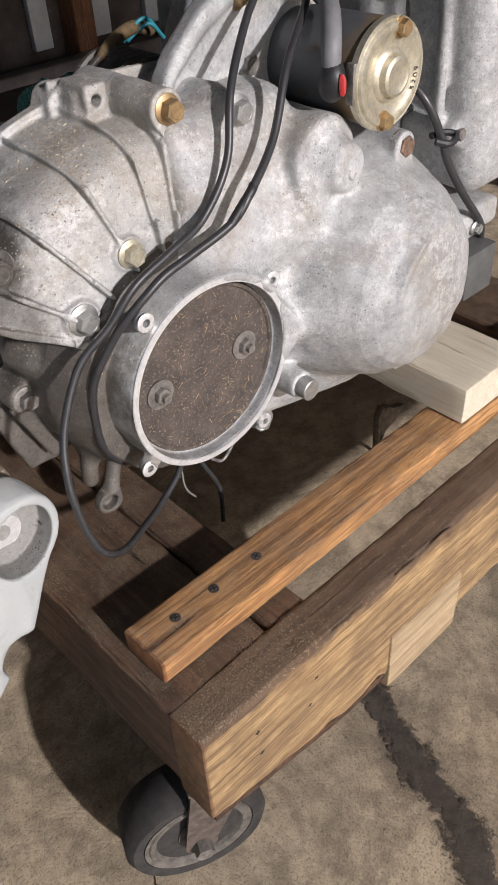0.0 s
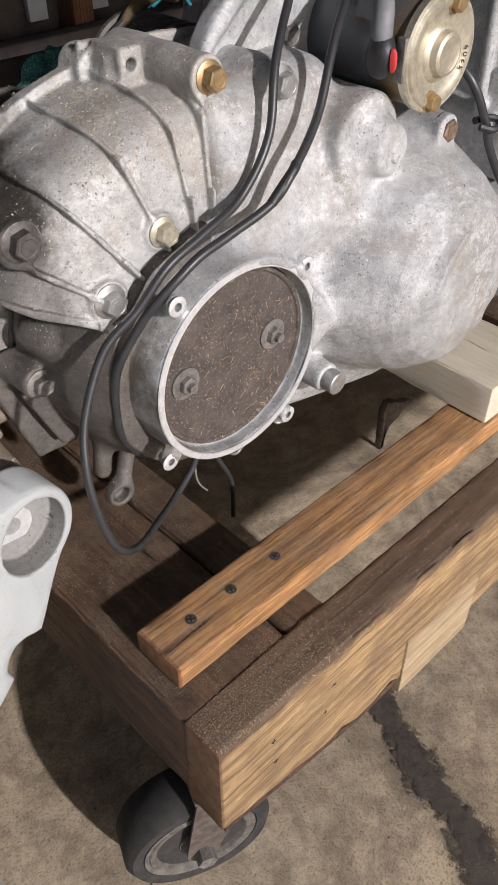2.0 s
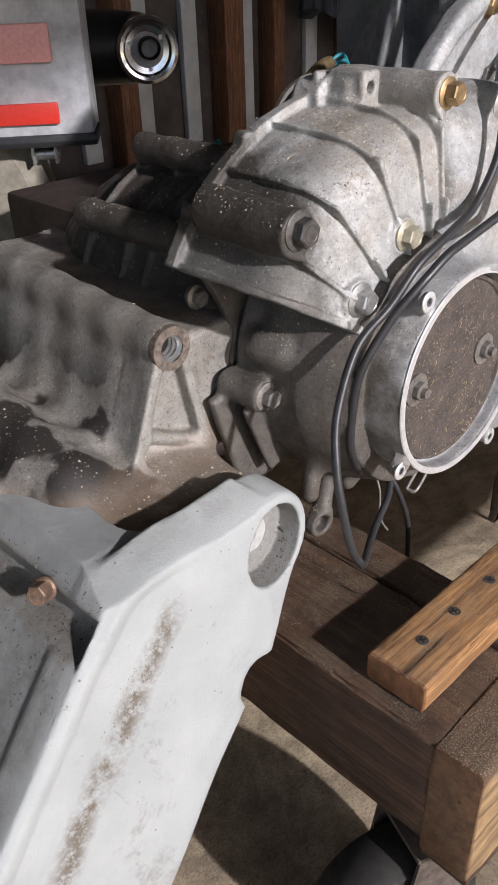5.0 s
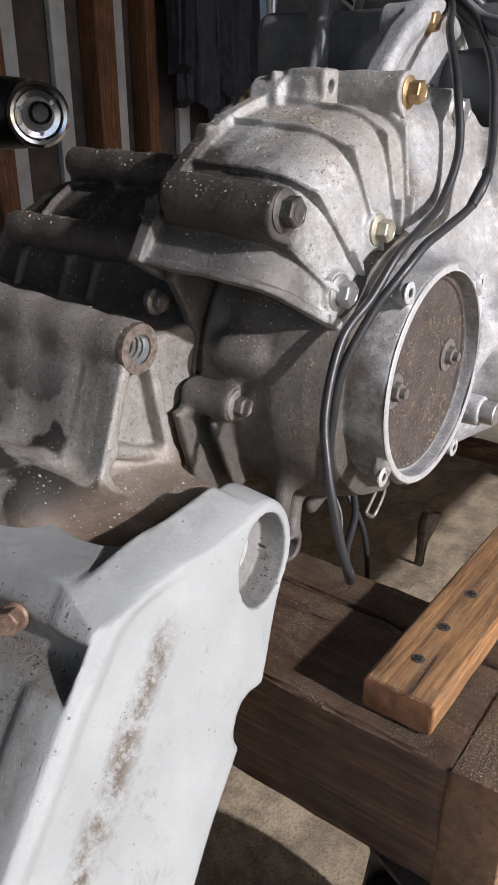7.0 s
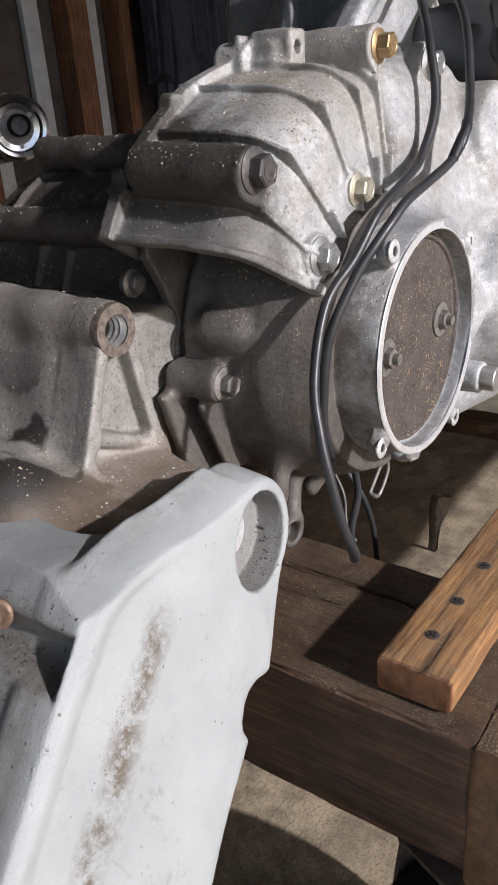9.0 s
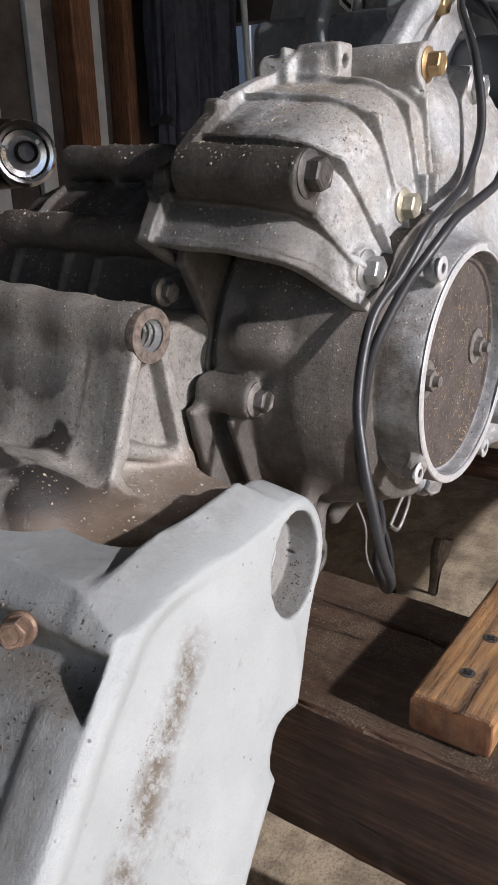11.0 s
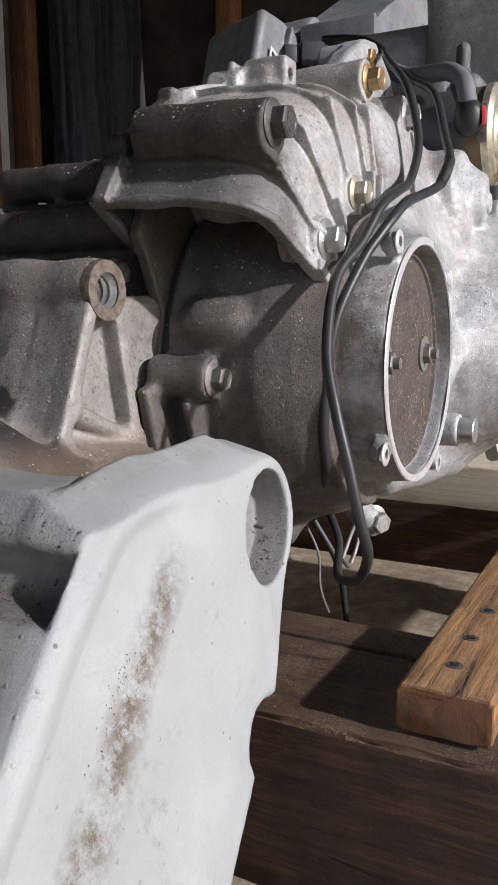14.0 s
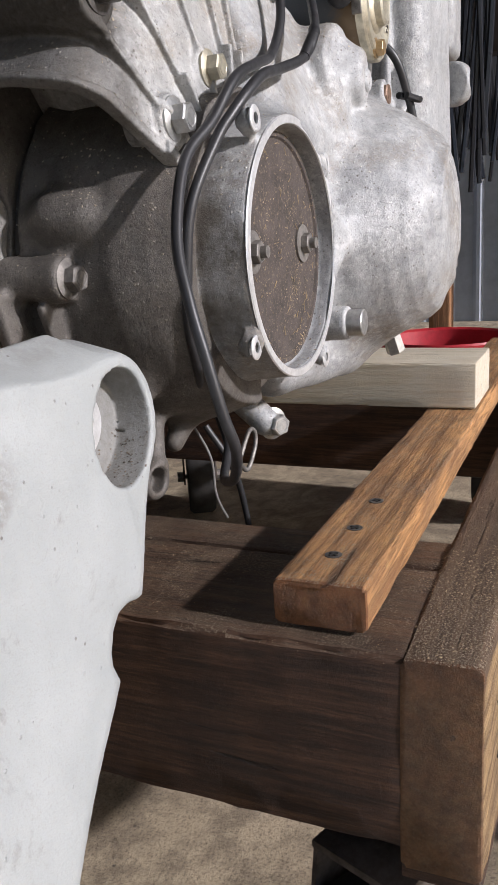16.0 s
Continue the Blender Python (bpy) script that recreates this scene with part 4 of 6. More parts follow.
def bracket_shape(x, y, z):
    lean = x + 0.45 * np.clip(0.475 - z, 0, 0.2) ** 1.0 * 0.9
    d = f_box(lean, y, z, (-0.028, 0.2435, 0.385), (0.085, 0.52, 0.478), 0.006)
    d = join(d, f_rod(x, y, z, (-0.017, 0.233, 0.479), (-0.012, 0.50, 0.486), 0.0140, True, 0.003), 0.008)
    # front web with two ribs and a shelf
    for p, q in (((-0.027, 0.470), (-0.056, 0.396)), ((-0.007, 0.470), (0.008, 0.396))):
        bar = np.abs((x - p[0]) * (q[1] - p[1]) - (z - p[1]) * (q[0] - p[0])) / math.hypot(q[0] - p[0], q[1] - p[1]) - 0.0033
        bar = np.maximum(np.maximum(bar, np.abs(y - 0.247) - 0.0145), np.maximum(z - 0.474, 0.388 - z))
        d = join(d, bar, 0.0018)
    shelf = f_box(x, y, z - 0.25 * (y - 0.2), (-0.10, 0.190, 0.372), (0.006, 0.27, 0.397), 0.008)
    d = join(d, shelf, 0.010)
    d = join(d, f_box(x, y, z, (-0.17, 0.27, 0.36), (0.0, 0.52, 0.410), 0.012), 0.03)
    d = join(d, f_rod(x, y, z, (-0.040, 0.238, 0.424), (0.004, 0.236, 0.405), 0.0035, False), 0.006)
    d = join(d, f_rod(x, y, z, (-0.09, 0.25, 0.405), (-0.09, 0.5, 0.45), 0.02, False), 0.03)
    d = cut(d, f_rod(x, y, z, (-0.017, 0.22, 0.479), (-0.017, 0.262, 0.479), 0.0082, True, 0.0005), 0.001)
    return d + ripple(x, y, z, 90, 0.0006)


part("mount_bracket", cast("mount_bracket", (-0.18, 0.185, 0.35), (0.095, 0.525, 0.505), 0.0016, bracket_shape), M_BRACKET, gearbox, "grimy grey mount casting with threaded tube")
bm = lathe(bmesh.new(), [(0.0, 0.0085), (0.0, 0.0142), (0.0035, 0.0148), (0.006, 0.0142)], (-0.017, 0.2315, 0.479), (0, 1, 0), 36, False)
part("tube_rim", bm, M_RUSTY, gearbox, "rusty rim of the threaded tube")
bm = lathe(bmesh.new(), [(0.0, 0.0085), (0.003, 0.0068), (0.005, 0.0078), (0.007, 0.0068), (0.009, 0.0078), (0.011, 0.0068), (0.013, 0.0078), (0.03, 0.0066)], (-0.017, 0.2325, 0.479), (0, 1, 0), 30, False)
part("thread", bm, M_STEEL, gearbox, "bare steel thread")


def bell_shape(x, y, z):
    """The upright flange with a rounded lip beside the starter."""
    crest = np.interp(x, [0.165, 0.180, 0.185, 0.195, 0.207, 0.221, 0.235, 0.254, 0.268, 0.285, 0.31, 0.34, 0.37], [0.560, 0.602, 0.612, 0.6245, 0.635, 0.6455, 0.653, 0.660, 0.6625, 0.658, 0.645, 0.62, 0.60])
    rim = (z - crest) * 0.76
    low = np.maximum(0.54 - z, x - 0.37)
    d = np.maximum(np.maximum(rim, np.abs(y - 0.2085) - 0.0045), low)
    bead = np.maximum(np.maximum(np.sqrt((rim + 0.0055) ** 2 + (y - 0.2040) ** 2) - 0.0055, low), -0.001 - rim - 0.0110)
    d = join(d, np.maximum(bead, x - 0.30), 0.004)
    edge = np.maximum(np.maximum(np.abs(rim + 0.0015) - 0.0015, np.abs(y - 0.2085) - 0.0075), low)
    d = join(d, edge, 0.002)
    d = join(d, f_rod(x, y, z, (0.2525, 0.2050, 0.6485), (0.2525, 0.236, 0.6485), 0.0125), 0.004)
    d = join(d, f_rod(x, y, z, (0.335, 0.1225, 0.5435), (0.335, 0.22, 0.5435), 0.0115), 0.006)
    return d + ripple(x, y, z, 100, 0.0003)


part("bell_flange", cast("bell_flange", (0.155, 0.19, 0.535), (0.375, 0.278, 0.670), 0.0015, bell_shape), M_CASE, gearbox, "upright cast flange with rounded lip")

# the dirty disc in the opening, with its two screws
bm = lathe(bmesh.new(), [(0.0, 0.0), (0.0, 0.0605), (0.0014, 0.0615), (0.0014, 0.0640), (0.0, 0.0645), (-0.003, 0.0662)][::-1], (CX, 0.1335, CZ), (0, -1, 0), 72, False)
disc = part("disc", bm, M_DISC, gearbox, "brown disc caked with dirt and straw")
bm = bmesh.new()
lathe(bm, [(0.0, 0.0668), (0.0008, 0.0672), (0.0008, 0.0710), (0.0, 0.0716)], (CX, 0.1236, CZ), (0, -1, 0), 90, False)
part("rim_face", bm, M_EDGE, gearbox, "bright machined rim")
for x, z in ((0.099, 0.441), (0.177, 0.443)):
    bm = lathe(bmesh.new(), [(0.0, 0.0112), (0.0012, 0.0112), (0.0014, 0.0050)], (x, 0.1333, z), (0, -1, 0), 28)
    w = part("washer", bm, M_DULL, disc, "dusty steel washer")
    bm = prism(bmesh.new(), 6, 0.0062, 0.001, 0.0055, (x, 0.1330, z), (0, -1, 0), 0.3, 0.0006)
    prism(bm, 14, 0.0032, 0.005, 0.009, (x, 0.1330, z), (0, -1, 0))
    part("nut", bm, M_DULL, w, "dull stud and nut")
random.seed(4)
bm = bmesh.new()
for k in range(70):
    a, q = random.uniform(0, 6.283), 0.058 * random.random() ** (0.5 if k % 3 else 0.12)
    p = Vector((CX + q * math.cos(a), 0.1331 - random.uniform(0, 0.0008), CZ + q * math.sin(a)))
    t = random.uniform(0, 6.283)
    ln = random.uniform(0.0010, 0.0055)
    d = Vector((math.cos(t), random.uniform(-0.15, 0.15), math.sin(t))) * ln
    tube(bm, [p - d / 2, p + d / 2], random.uniform(0.00012, 0.00026), 5, smooth=False)
tagged(part("straw", bm, plain("dry straw", (0.42, 0.31, 0.17), 0.8), disc, "bits of dry straw"), kind="stuff")


def flange_bolt(at, hexr, flange, length, material, d=(0, -1, 0), turn=0.2, label="", parent=None):
    """at: the middle of the head's outer face."""
    d = Vector(d).normalized()
    base = Vector(at) - d * length
    bm = lathe(bmesh.new(), [(-0.004, flange * 0.8), (0.0, flange), (0.0012, flange), (0.0024, hexr * 1.02)], base, d, 32)
    prism(bm, 6, hexr, 0.001, length, base, d, turn, hexr * 0.12)
    lathe(bm, [(length - 0.0004, hexr * 0.62), (length + 0.0003, hexr * 0.60), (length - 0.0004, hexr * 0.5)], base, d, 20)
    part("bolt", bm, material, parent or gearbox, label)


flange_bolt((0.0655, 0.1460, 0.5055), 0.0074, 0.0106, 0.0095, M_STEEL, label="bright zinc flange bolt")
flange_bolt((0.1075, 0.1468, 0.534), 0.0068, 0.0094, 0.0090, M_PALEGOLD, label="yellow plated flange bolt")
flange_bolt((0.1572, 0.1575, 0.6065), 0.0070, 0.0094, 0.0100, M_GOLD, label="yellow plated flange bolt")
flange_bolt((0.2525, 0.1960, 0.6485), 0.0070, 0.0102, 0.0090, M_GOLD, label="yellow plated flange bolt")
flange_bolt((0.0225, 0.1550, 0.5545), 0.0080, 0.0112, 0.0095, M_DARKSTEEL, label="dull steel flange bolt")
flange_bolt((0.0365, 0.1975, 0.4345), 0.0068, 0.0100, 0.0085, M_DULL, label="dull steel flange bolt")
flange_bolt((0.2055, 0.1490, 0.595), 0.0076, 0.0108, 0.0090, M_STEEL, label="bright zinc flange bolt")
flange_bolt((0.262, 0.2005, 0.603), 0.0075, 0.0100, 0.0095, M_DULL, label="dull steel flange bolt")
flange_bolt((0.335, 0.1160, 0.5445), 0.0080, 0.0112, 0.0100, M_BROWNED, label="browned steel flange bolt")
flange_bolt((0.230, 0.1735, 0.314), 0.0080, 0.0120, 0.012, M_STEEL, (-0.5, -0.85, 0), label="zinc flange bolt under the case")
flange_bolt((0.017, 0.2475, 0.428), 0.006, 0.0085, 0.007, M_STEEL)
flange_bolt((0.032, 0.2575, 0.490), 0.0062, 0.0085, 0.007, M_DULL)
bm = lathe(bmesh.new(), [(-0.01, 0.0088), (0.0, 0.0088), (0.0006, 0.0082)], (0.223, 0.1085, 0.389), (0, -1, 0), 28)
part("dowel", bm, M_STEEL, gearbox, "pale dowel end")
bm = lathe(bmesh.new(), [(-0.006, 0.0072), (0.0, 0.0072), (0.0012, 0.0062), (0.0014, 0.0)], (0.2745, 0.1160, 0.546), (0, -1, 0), 24, False)
part("plug", bm, M_CASE, gearbox, "cast-in plug")
bm = prism(bmesh.new(), 6, 0.0075, 0.0, 0.016, (0.335, 0.118, 0.366), (0.25, -0.25, -1), 0.2, 0.001)
part("drain_plug", bm, M_STEEL, gearbox, "hexagonal drain plug")

# ---- starter motor ----
def worn_paint():
    m = Nodes("worn blue-black paint over brown steel")
    n, fine = m.noise(22, 6, 0.7, distort=0.5), m.noise(300, 5, 0.75)
    side = m.math("ADD", m.math("MULTIPLY", m.math("SUBTRACT", 0.148, m.axis(1)), 14.0), m.math("SUBTRACT", n, 0.30))
    c = m.mix(m.ramp(side, (0.25, 0.0), (0.45, 1.0)), (0.085, 0.091, 0.098), (0.16, 0.11, 0.06))
    c = m.mix(m.ramp(n, (0.60, 0.0), (0.64, 0.8)), c, (0.10, 0.06, 0.04))
    c = m.mix(m.ramp(fine, (0.60, 0.0), (0.72, 0.4)), c, (0.22, 0.20, 0.17))
    m.put("Base Color", c)
    m.put("Roughness", m.ramp(n, (0.3, 0.5), (0.7, 0.36)))
    m.put("Metallic", 0.25)
    m.bump(fine, 0.3, 0.0008)
    return m.mat


starter = thing("starter_motor", (0.305, 0.17, 0.56), "starter motor with brown-black body and yellow plated end cap", "starter motor")
SX, SZ = 0.3105, 0.5995
part("body", lathe(bmesh.new(), [(0.0, 0.0283), (0.0005, 0.0333), (0.004, 0.0342), (0.07, 0.0342), (0.075, 0.0326), (0.092, 0.0317), (0.092, 0.0189)], (SX, 0.122, SZ), (0, 1, 0), 64),
     worn_paint(), starter)
cap = part("end_cap", lathe(bmesh.new(), [(-0.003, 0.0359), (0.0020, 0.0361), (0.0034, 0.0350), (0.0030, 0.0333), (0.0048, 0.0319), (0.0052, 0.0283), (0.0040, 0.0260), (0.0024, 0.0213), (0.0024, 0.0180), (0.0044, 0.0163), (0.0050, 0.0142), (0.0092, 0.0130), (0.0102, 0.0106), (0.0092, 0.0080), (0.0096, 0.0000)], (SX, 0.1215, SZ), (0, -1, 0), 72, False),
           M_PALEGOLD, starter, "pale yellow passivated pressed end cap")
for a in (75, 258):
    q = radians(a)
    at = (SX + 0.0290 * math.cos(q), 0.1115, SZ + 0.0290 * math.sin(q))
    bm = prism(bmesh.new(), 6, 0.0055, -0.006, 0.0, at, (0, -1, 0), 0.4, 0.0006)
    lathe(bm, [(-0.007, 0.0068), (-0.0055, 0.0068)], at, (0, -1, 0), 20)
    part("through_bolt", bm, M_GOLD, cap, "small plated through bolt")
text = bpy.data.curves.new("stamp", "FONT")
text.body, text.size, text.extrude, text.align_x = "5209", 0.0066, 0.0002, "CENTER"
text.space_character = 1.3
tmp = new("stamp", text)
me = bpy.data.meshes.new_from_object(tmp)
bpy.data.objects.remove(tmp)
for v in me.vertices:
    a = radians(-16) + v.co.x / 0.0265
    q = 0.0285 - v.co.y
    v.co = Vector((SX + q * math.cos(a + 0.0), 0.1166 - v.co.z, SZ + q * math.sin(a)))
me.flip_normals()
part("stamp", me, M_DARKSTEEL, cap, "stamped number")
def boot_shape(x, y, z):
    d = (np.sqrt(((x - 0.2655) / 0.0085) ** 2 + ((y - 0.1310) / 0.0100) ** 2 + ((z - 0.603) / 0.0125) ** 2) - 1) * 0.0085
    return join(d, f_rod(x, y, z, (0.265, 0.130, 0.607), (0.274, 0.139, 0.626), 0.0066, False), 0.004)


boot = part("terminal_boot", cast("terminal_boot", (0.250, 0.115, 0.580), (0.29, 0.152, 0.645), 0.0012, boot_shape), M_RUBBER, starter, "black rubber terminal boot")
red = lathe(bmesh.new(), [(0.0, 0.0040), (0.0012, 0.0040), (0.0022, 0.0030), (0.0026, 0.0)], (0, 0, 0), (0, 0, 1), 24)
red.transform(Matrix.Translation((0.2635, 0.1212, 0.6035)) @ Matrix.Rotation(radians(18), 4, "Z") @ to_axis((-0.1, -1, 0.05)) @ Matrix.Diagonal((0.55, 1.7, 1.4, 1)))
part("red_cap", red, plain("red plastic", (0.50, 0.04, 0.04), 0.45, 0, 0.15), boot, "red terminal cap")
bm = box(bmesh.new(), 0.2735, 0.2775, 0.1195, 0.126, 0.588, 0.614, 0.0008)
part("strap", bm, M_DULL, starter)

# ---- cables ----
def cable(name, points, r, label, material=None):
    ob = part(name, tube(bmesh.new(), points, r, 14), material or M_HOSE)
    return tagged(ob, label, "cable", "loose black cables")


cable("cable", [(0.318, 0.262, 0.690), (0.304, 0.238, 0.683), (0.288, 0.214, 0.673), (0.2745, 0.197, 0.660), (0.2417, 0.182, 0.642), (0.1991, 0.155, 0.6116), (0.1796, 0.141, 0.5744), (0.1535, 0.1375, 0.5465), (0.1225, 0.1345, 0.536), (0.0935, 0.1345, 0.525), (0.0722, 0.138, 0.5040), (0.0488, 0.1425, 0.4845), (0.0271, 0.138, 0.4503), (0.0170, 0.129, 0.4230), (0.0146, 0.122, 0.3999), (0.017, 0.1165, 0.373), (0.0249, 0.115, 0.3546), (0.045, 0.126, 0.335), (0.075, 0.145, 0.322), (0.102, 0.160, 0.316), (0.132, 0.171, 0.326), (0.15, 0.185, 0.34)], 0.0027, "thin black cable looping down over the ribbed cover")
cable("cable", [(0.330, 0.265, 0.692), (0.326, 0.232, 0.678), (0.314, 0.198, 0.657), (0.2912, 0.178, 0.6404), (0.2429, 0.149, 0.6161), (0.2129, 0.133, 0.581), (0.1804, 0.1215, 0.5592), (0.164, 0.1225, 0.544), (0.132, 0.1255, 0.5335), (0.111, 0.1265, 0.5280), (0.095, 0.1285, 0.5185), (0.084, 0.1325, 0.508), (0.0745, 0.138, 0.495), (0.0586, 0.146, 0.465), (0.0561, 0.150, 0.4315), (0.0605, 0.153, 0.405), (0.075, 0.157, 0.381), (0.10, 0.172, 0.360)], 0.0028, "black cable taped at a kink, lying over the case")
bm = tube(bmesh.new(), [(0.1850, 0.1232, 0.5620), (0.1804, 0.1215, 0.5592), (0.1740, 0.1218, 0.5535), (0.164, 0.1225, 0.544)], 0.0032, 14)
tagged(part("tape_wrap", bm, M_RUBBER), "black tape wound round a cable kink", "tape")
cable("cable", [(0.160, 0.20, 0.33), (0.168, 0.186, 0.300), (0.183, 0.185, 0.262), (0.180, 0.18, 0.225)], 0.0022, "thin wire end hanging under the case")
cable("cable", [(0.345, 0.255, 0.690), (0.333, 0.225, 0.672), (0.318, 0.195, 0.653), (0.300, 0.170, 0.646), (0.284, 0.150, 0.641), (0.2715, 0.137, 0.630), (0.2665, 0.1325, 0.617), (0.2655, 0.1310, 0.610)], 0.0066, "thick grey battery cable to the starter", plain("grey cable sheath", (0.17, 0.172, 0.178), 0.6))

# ---- engine block beside the gearbox ----
M_COVER = cast_metal("dull cast cover", (0.46, 0.465, 0.46), (0.30, 0.305, 0.305), (0.16, 0.135, 0.10), (0.7, 0.66, 0.58), 0.55, 0.2, 0.5, 0.6, bloom=0.3)
engine = thing("engine_block", (0.5, 0.35, 0.42), "dark grey engine block castings behind the starter", "engine")


def engine_shape(x, y, z):
    d = f_box(x, y, z, (0.345, 0.165, 0.46), (0.72, 0.42, 0.665), 0.012)
    d = join(d, f_box(x, y, z, (0.345, 0.158, 0.545), (0.40, 0.30, 0.551), 0.002), 0.006)
    d = join(d, f_rod(x, y, z, (0.358, 0.152, 0.648), (0.40, 0.152, 0.648), 0.011, False), 0.008)
    d = join(d, f_rod(x, y, z, (0.366, 0.160, 0.50), (0.366, 0.160, 0.68), 0.006, False), 0.008)
    d = join(d, f_box(x, y, z, (0.50, 0.18, 0.62), (0.95, 0.30, 0.700), 0.02), 0.01)
    d = join(d, f_rod(x, y, z, (0.52, 0.19, 0.705), (0.95, 0.19, 0.705), 0.010, False), 0.008)
    return d + ripple(x, y, z, 70, 0.0005)


part("block", cast("block", (0.33, 0.13, 0.45), (0.96, 0.43, 0.73), 0.0038, engine_shape), M_BLOCK, engine)


def cover_shape(x, y, z):
    d = f_box(x + 0.12 * (z - 0.6), y, z, (0.393, 0.100, 0.482), (0.520, 0.20, 0.76), 0.022)
    d = join(d, f_rod(x, y, z, (0.416, 0.112, 0.612), (0.416, 0.20, 0.612), 0.010), 0.010)
    d = join(d, f_rod(x, y, z, (0.399, 0.118, 0.537), (0.399, 0.20, 0.537), 0.008), 0.010)
    d = join(d, f_rod(x, y, z, (0.388, 0.132, 0.66), (0.391, 0.132, 0.545), 0.004, False), 0.004)
    d = join(d, f_rod(x, y, z, (0.533, 0.10, 0.575), (0.520, 0.105, 0.575), 0.020), 0.003)
    d = join(d, f_box(x, y, z, (0.52, 0.10, 0.60), (0.572, 0.17, 0.70), 0.01), 0.01)
    return d + ripple(x, y, z, 80, 0.0005)


part("timing_cover", cast("timing_cover", (0.36, 0.09, 0.47), (0.59, 0.205, 0.77), 0.003, cover_shape), M_COVER, engine, "pale cast engine cover")
flange_bolt((0.416, 0.106, 0.612), 0.0060, 0.0080, 0.008, M_DULL, parent=engine)
flange_bolt((0.399, 0.112, 0.537), 0.0050, 0.0066, 0.008, M_DULL, parent=engine)
flange_bolt((0.404, 0.088, 0.464), 0.0045, 0.0060, 0.006, M_STEEL, parent=engine, label="zinc flange bolt")


def ledge_shape(x, y, z):
    d = f_box(x, y, z, (0.375, 0.10, 0.452), (0.45, 0.20, 0.476), 0.006)
    return join(d, f_rod(x, y, z, (0.404, 0.095, 0.464), (0.404, 0.15, 0.464), 0.009), 0.008)


part("ledge", cast("ledge", (0.36, 0.085, 0.44), (0.48, 0.205, 0.49), 0.003, ledge_shape), M_CASE, engine)
solenoid = lathe(bmesh.new(), [(0.0, 0.0), (0.0, 0.022), (0.003, 0.029), (0.010, 0.0335), (0.15, 0.0345), (0.15, 0.02)], (0.43, 0.195, 0.690), (0, 1, 0), 48)
part("solenoid", solenoid, M_CASE, engine, "pale grey round solenoid housing")
def wedge(outline, y0, y1):
    bm = bmesh.new()
    a = [bm.verts.new((x, y0, z)) for x, z in outline]
    b = [bm.verts.new((x, y1, z)) for x, z in outline]
    bm.faces.new(a)
    bm.faces.new(b[::-1])
    n = len(outline)
    for k in range(n):
        bm.faces.new((a[(k + 1) % n], a[k], b[k], b[(k + 1) % n]))
    bmesh.ops.bevel(bm, geom=bm.edges[:], offset=0.005, segments=2, affect="EDGES", profile=0.6)
    bmesh.ops.recalc_face_normals(bm, faces=bm.faces)
    return bm


M_ARM = cast_metal("grey mount casting", (0.26, 0.265, 0.27), (0.15, 0.155, 0.16), (0.16, 0.13, 0.10), (0.6, 0.56, 0.5), 0.5, 0.2, 0.35, 0.5)
part("mount_arm", wedge([(0.430, 0.700), (0.640, 0.715), (0.640, 0.835), (0.560, 0.818), (0.470, 0.758), (0.430, 0.745)], 0.258, 0.335), M_ARM, engine, "grey cast mount arm")
flange_bolt((0.590, 0.247, 0.770), 0.008, 0.012, 0.012, M_DULL, parent=engine)
bush = lathe(bmesh.new(), [(-0.020, 0.036), (-0.017, 0.0395), (0.0, 0.0395), (0.002, 0.036)], (0.650, 0.252, 0.793), (-0.35, -1, 0), 40)
bush = part("mount_bush", bush, M_RUBBER, engine, "black rubber bush")
face = lathe(bmesh.new(), [(0.0, 0.009), (0.0, 0.034), (-0.006, 0.037), (-0.006, 0.009)], (0.6488, 0.2485, 0.793), (-0.35, -1, 0), 40, False)
part("bush_face", face, plain("tan rubber", (0.50, 0.38, 0.24), 0.8, 0, 0.3, 90), bush, "tan worn bush face")
canister = lathe(bmesh.new(), [(0.0, 0.03), (0.004, 0.04), (0.05, 0.043), (0.053, 0.047), (0.060, 0.047), (0.063, 0.043), (0.10, 0.040), (0.107, 0.032)], (0.72, 0.25, 0.715), (0, 0, 1), 40)
tagged(part("air_canister", canister, M_RUBBER), "black plastic canister standing on the engine", "canister")
cable("breather_pipe", [(0.78, 0.22, 0.70), (0.775, 0.215, 0.75), (0.79, 0.22, 0.80), (0.78, 0.23, 0.86), (0.80, 0.26, 0.93)], 0.006, "bright bent metal pipe over the engine", M_CHROME)
# relay box on its bracket
relay = part("relay_box", box(bmesh.new(), 0.376, 0.416, 0.078, 0.104, 0.412, 0.453, 0.002), plain("grey plastic", (0.09, 0.093, 0.09), 0.55, 0, 0.3, 80))
tagged(relay, "small grey relay box hung beside the gearbox dome", "relay")
bm = bmesh.new()
for k, w in enumerate((0.006, 0.004, 0.006, 0.005)):
    box(bm, 0.3752, 0.3759, 0.082, 0.086, 0.416 + 0.007 * k, 0.428 + 0.007 * k + w * 0.8)
part("label", bm, plain("pale print", (0.5, 0.5, 0.48), 0.7), relay, "unreadable pale printing")
cable("cable", [(0.342, 0.150, 0.600), (0.350, 0.118, 0.576), (0.363, 0.1085, 0.547), (0.370, 0.105, 0.527), (0.386, 0.099, 0.499), (0.408, 0.092, 0.468), (0.414, 0.093, 0.452)], 0.0031, "black cable clipped along the engine to the relay")
bm = bmesh.new()
tube(bm, [(0.3548, 0.1070, 0.5450), (0.3622, 0.1010, 0.5428), (0.3712, 0.1010, 0.5435), (0.3772, 0.1055, 0.5450), (0.3712, 0.1115, 0.5465), (0.3592, 0.1145, 0.5465)], 0.0026, 8)
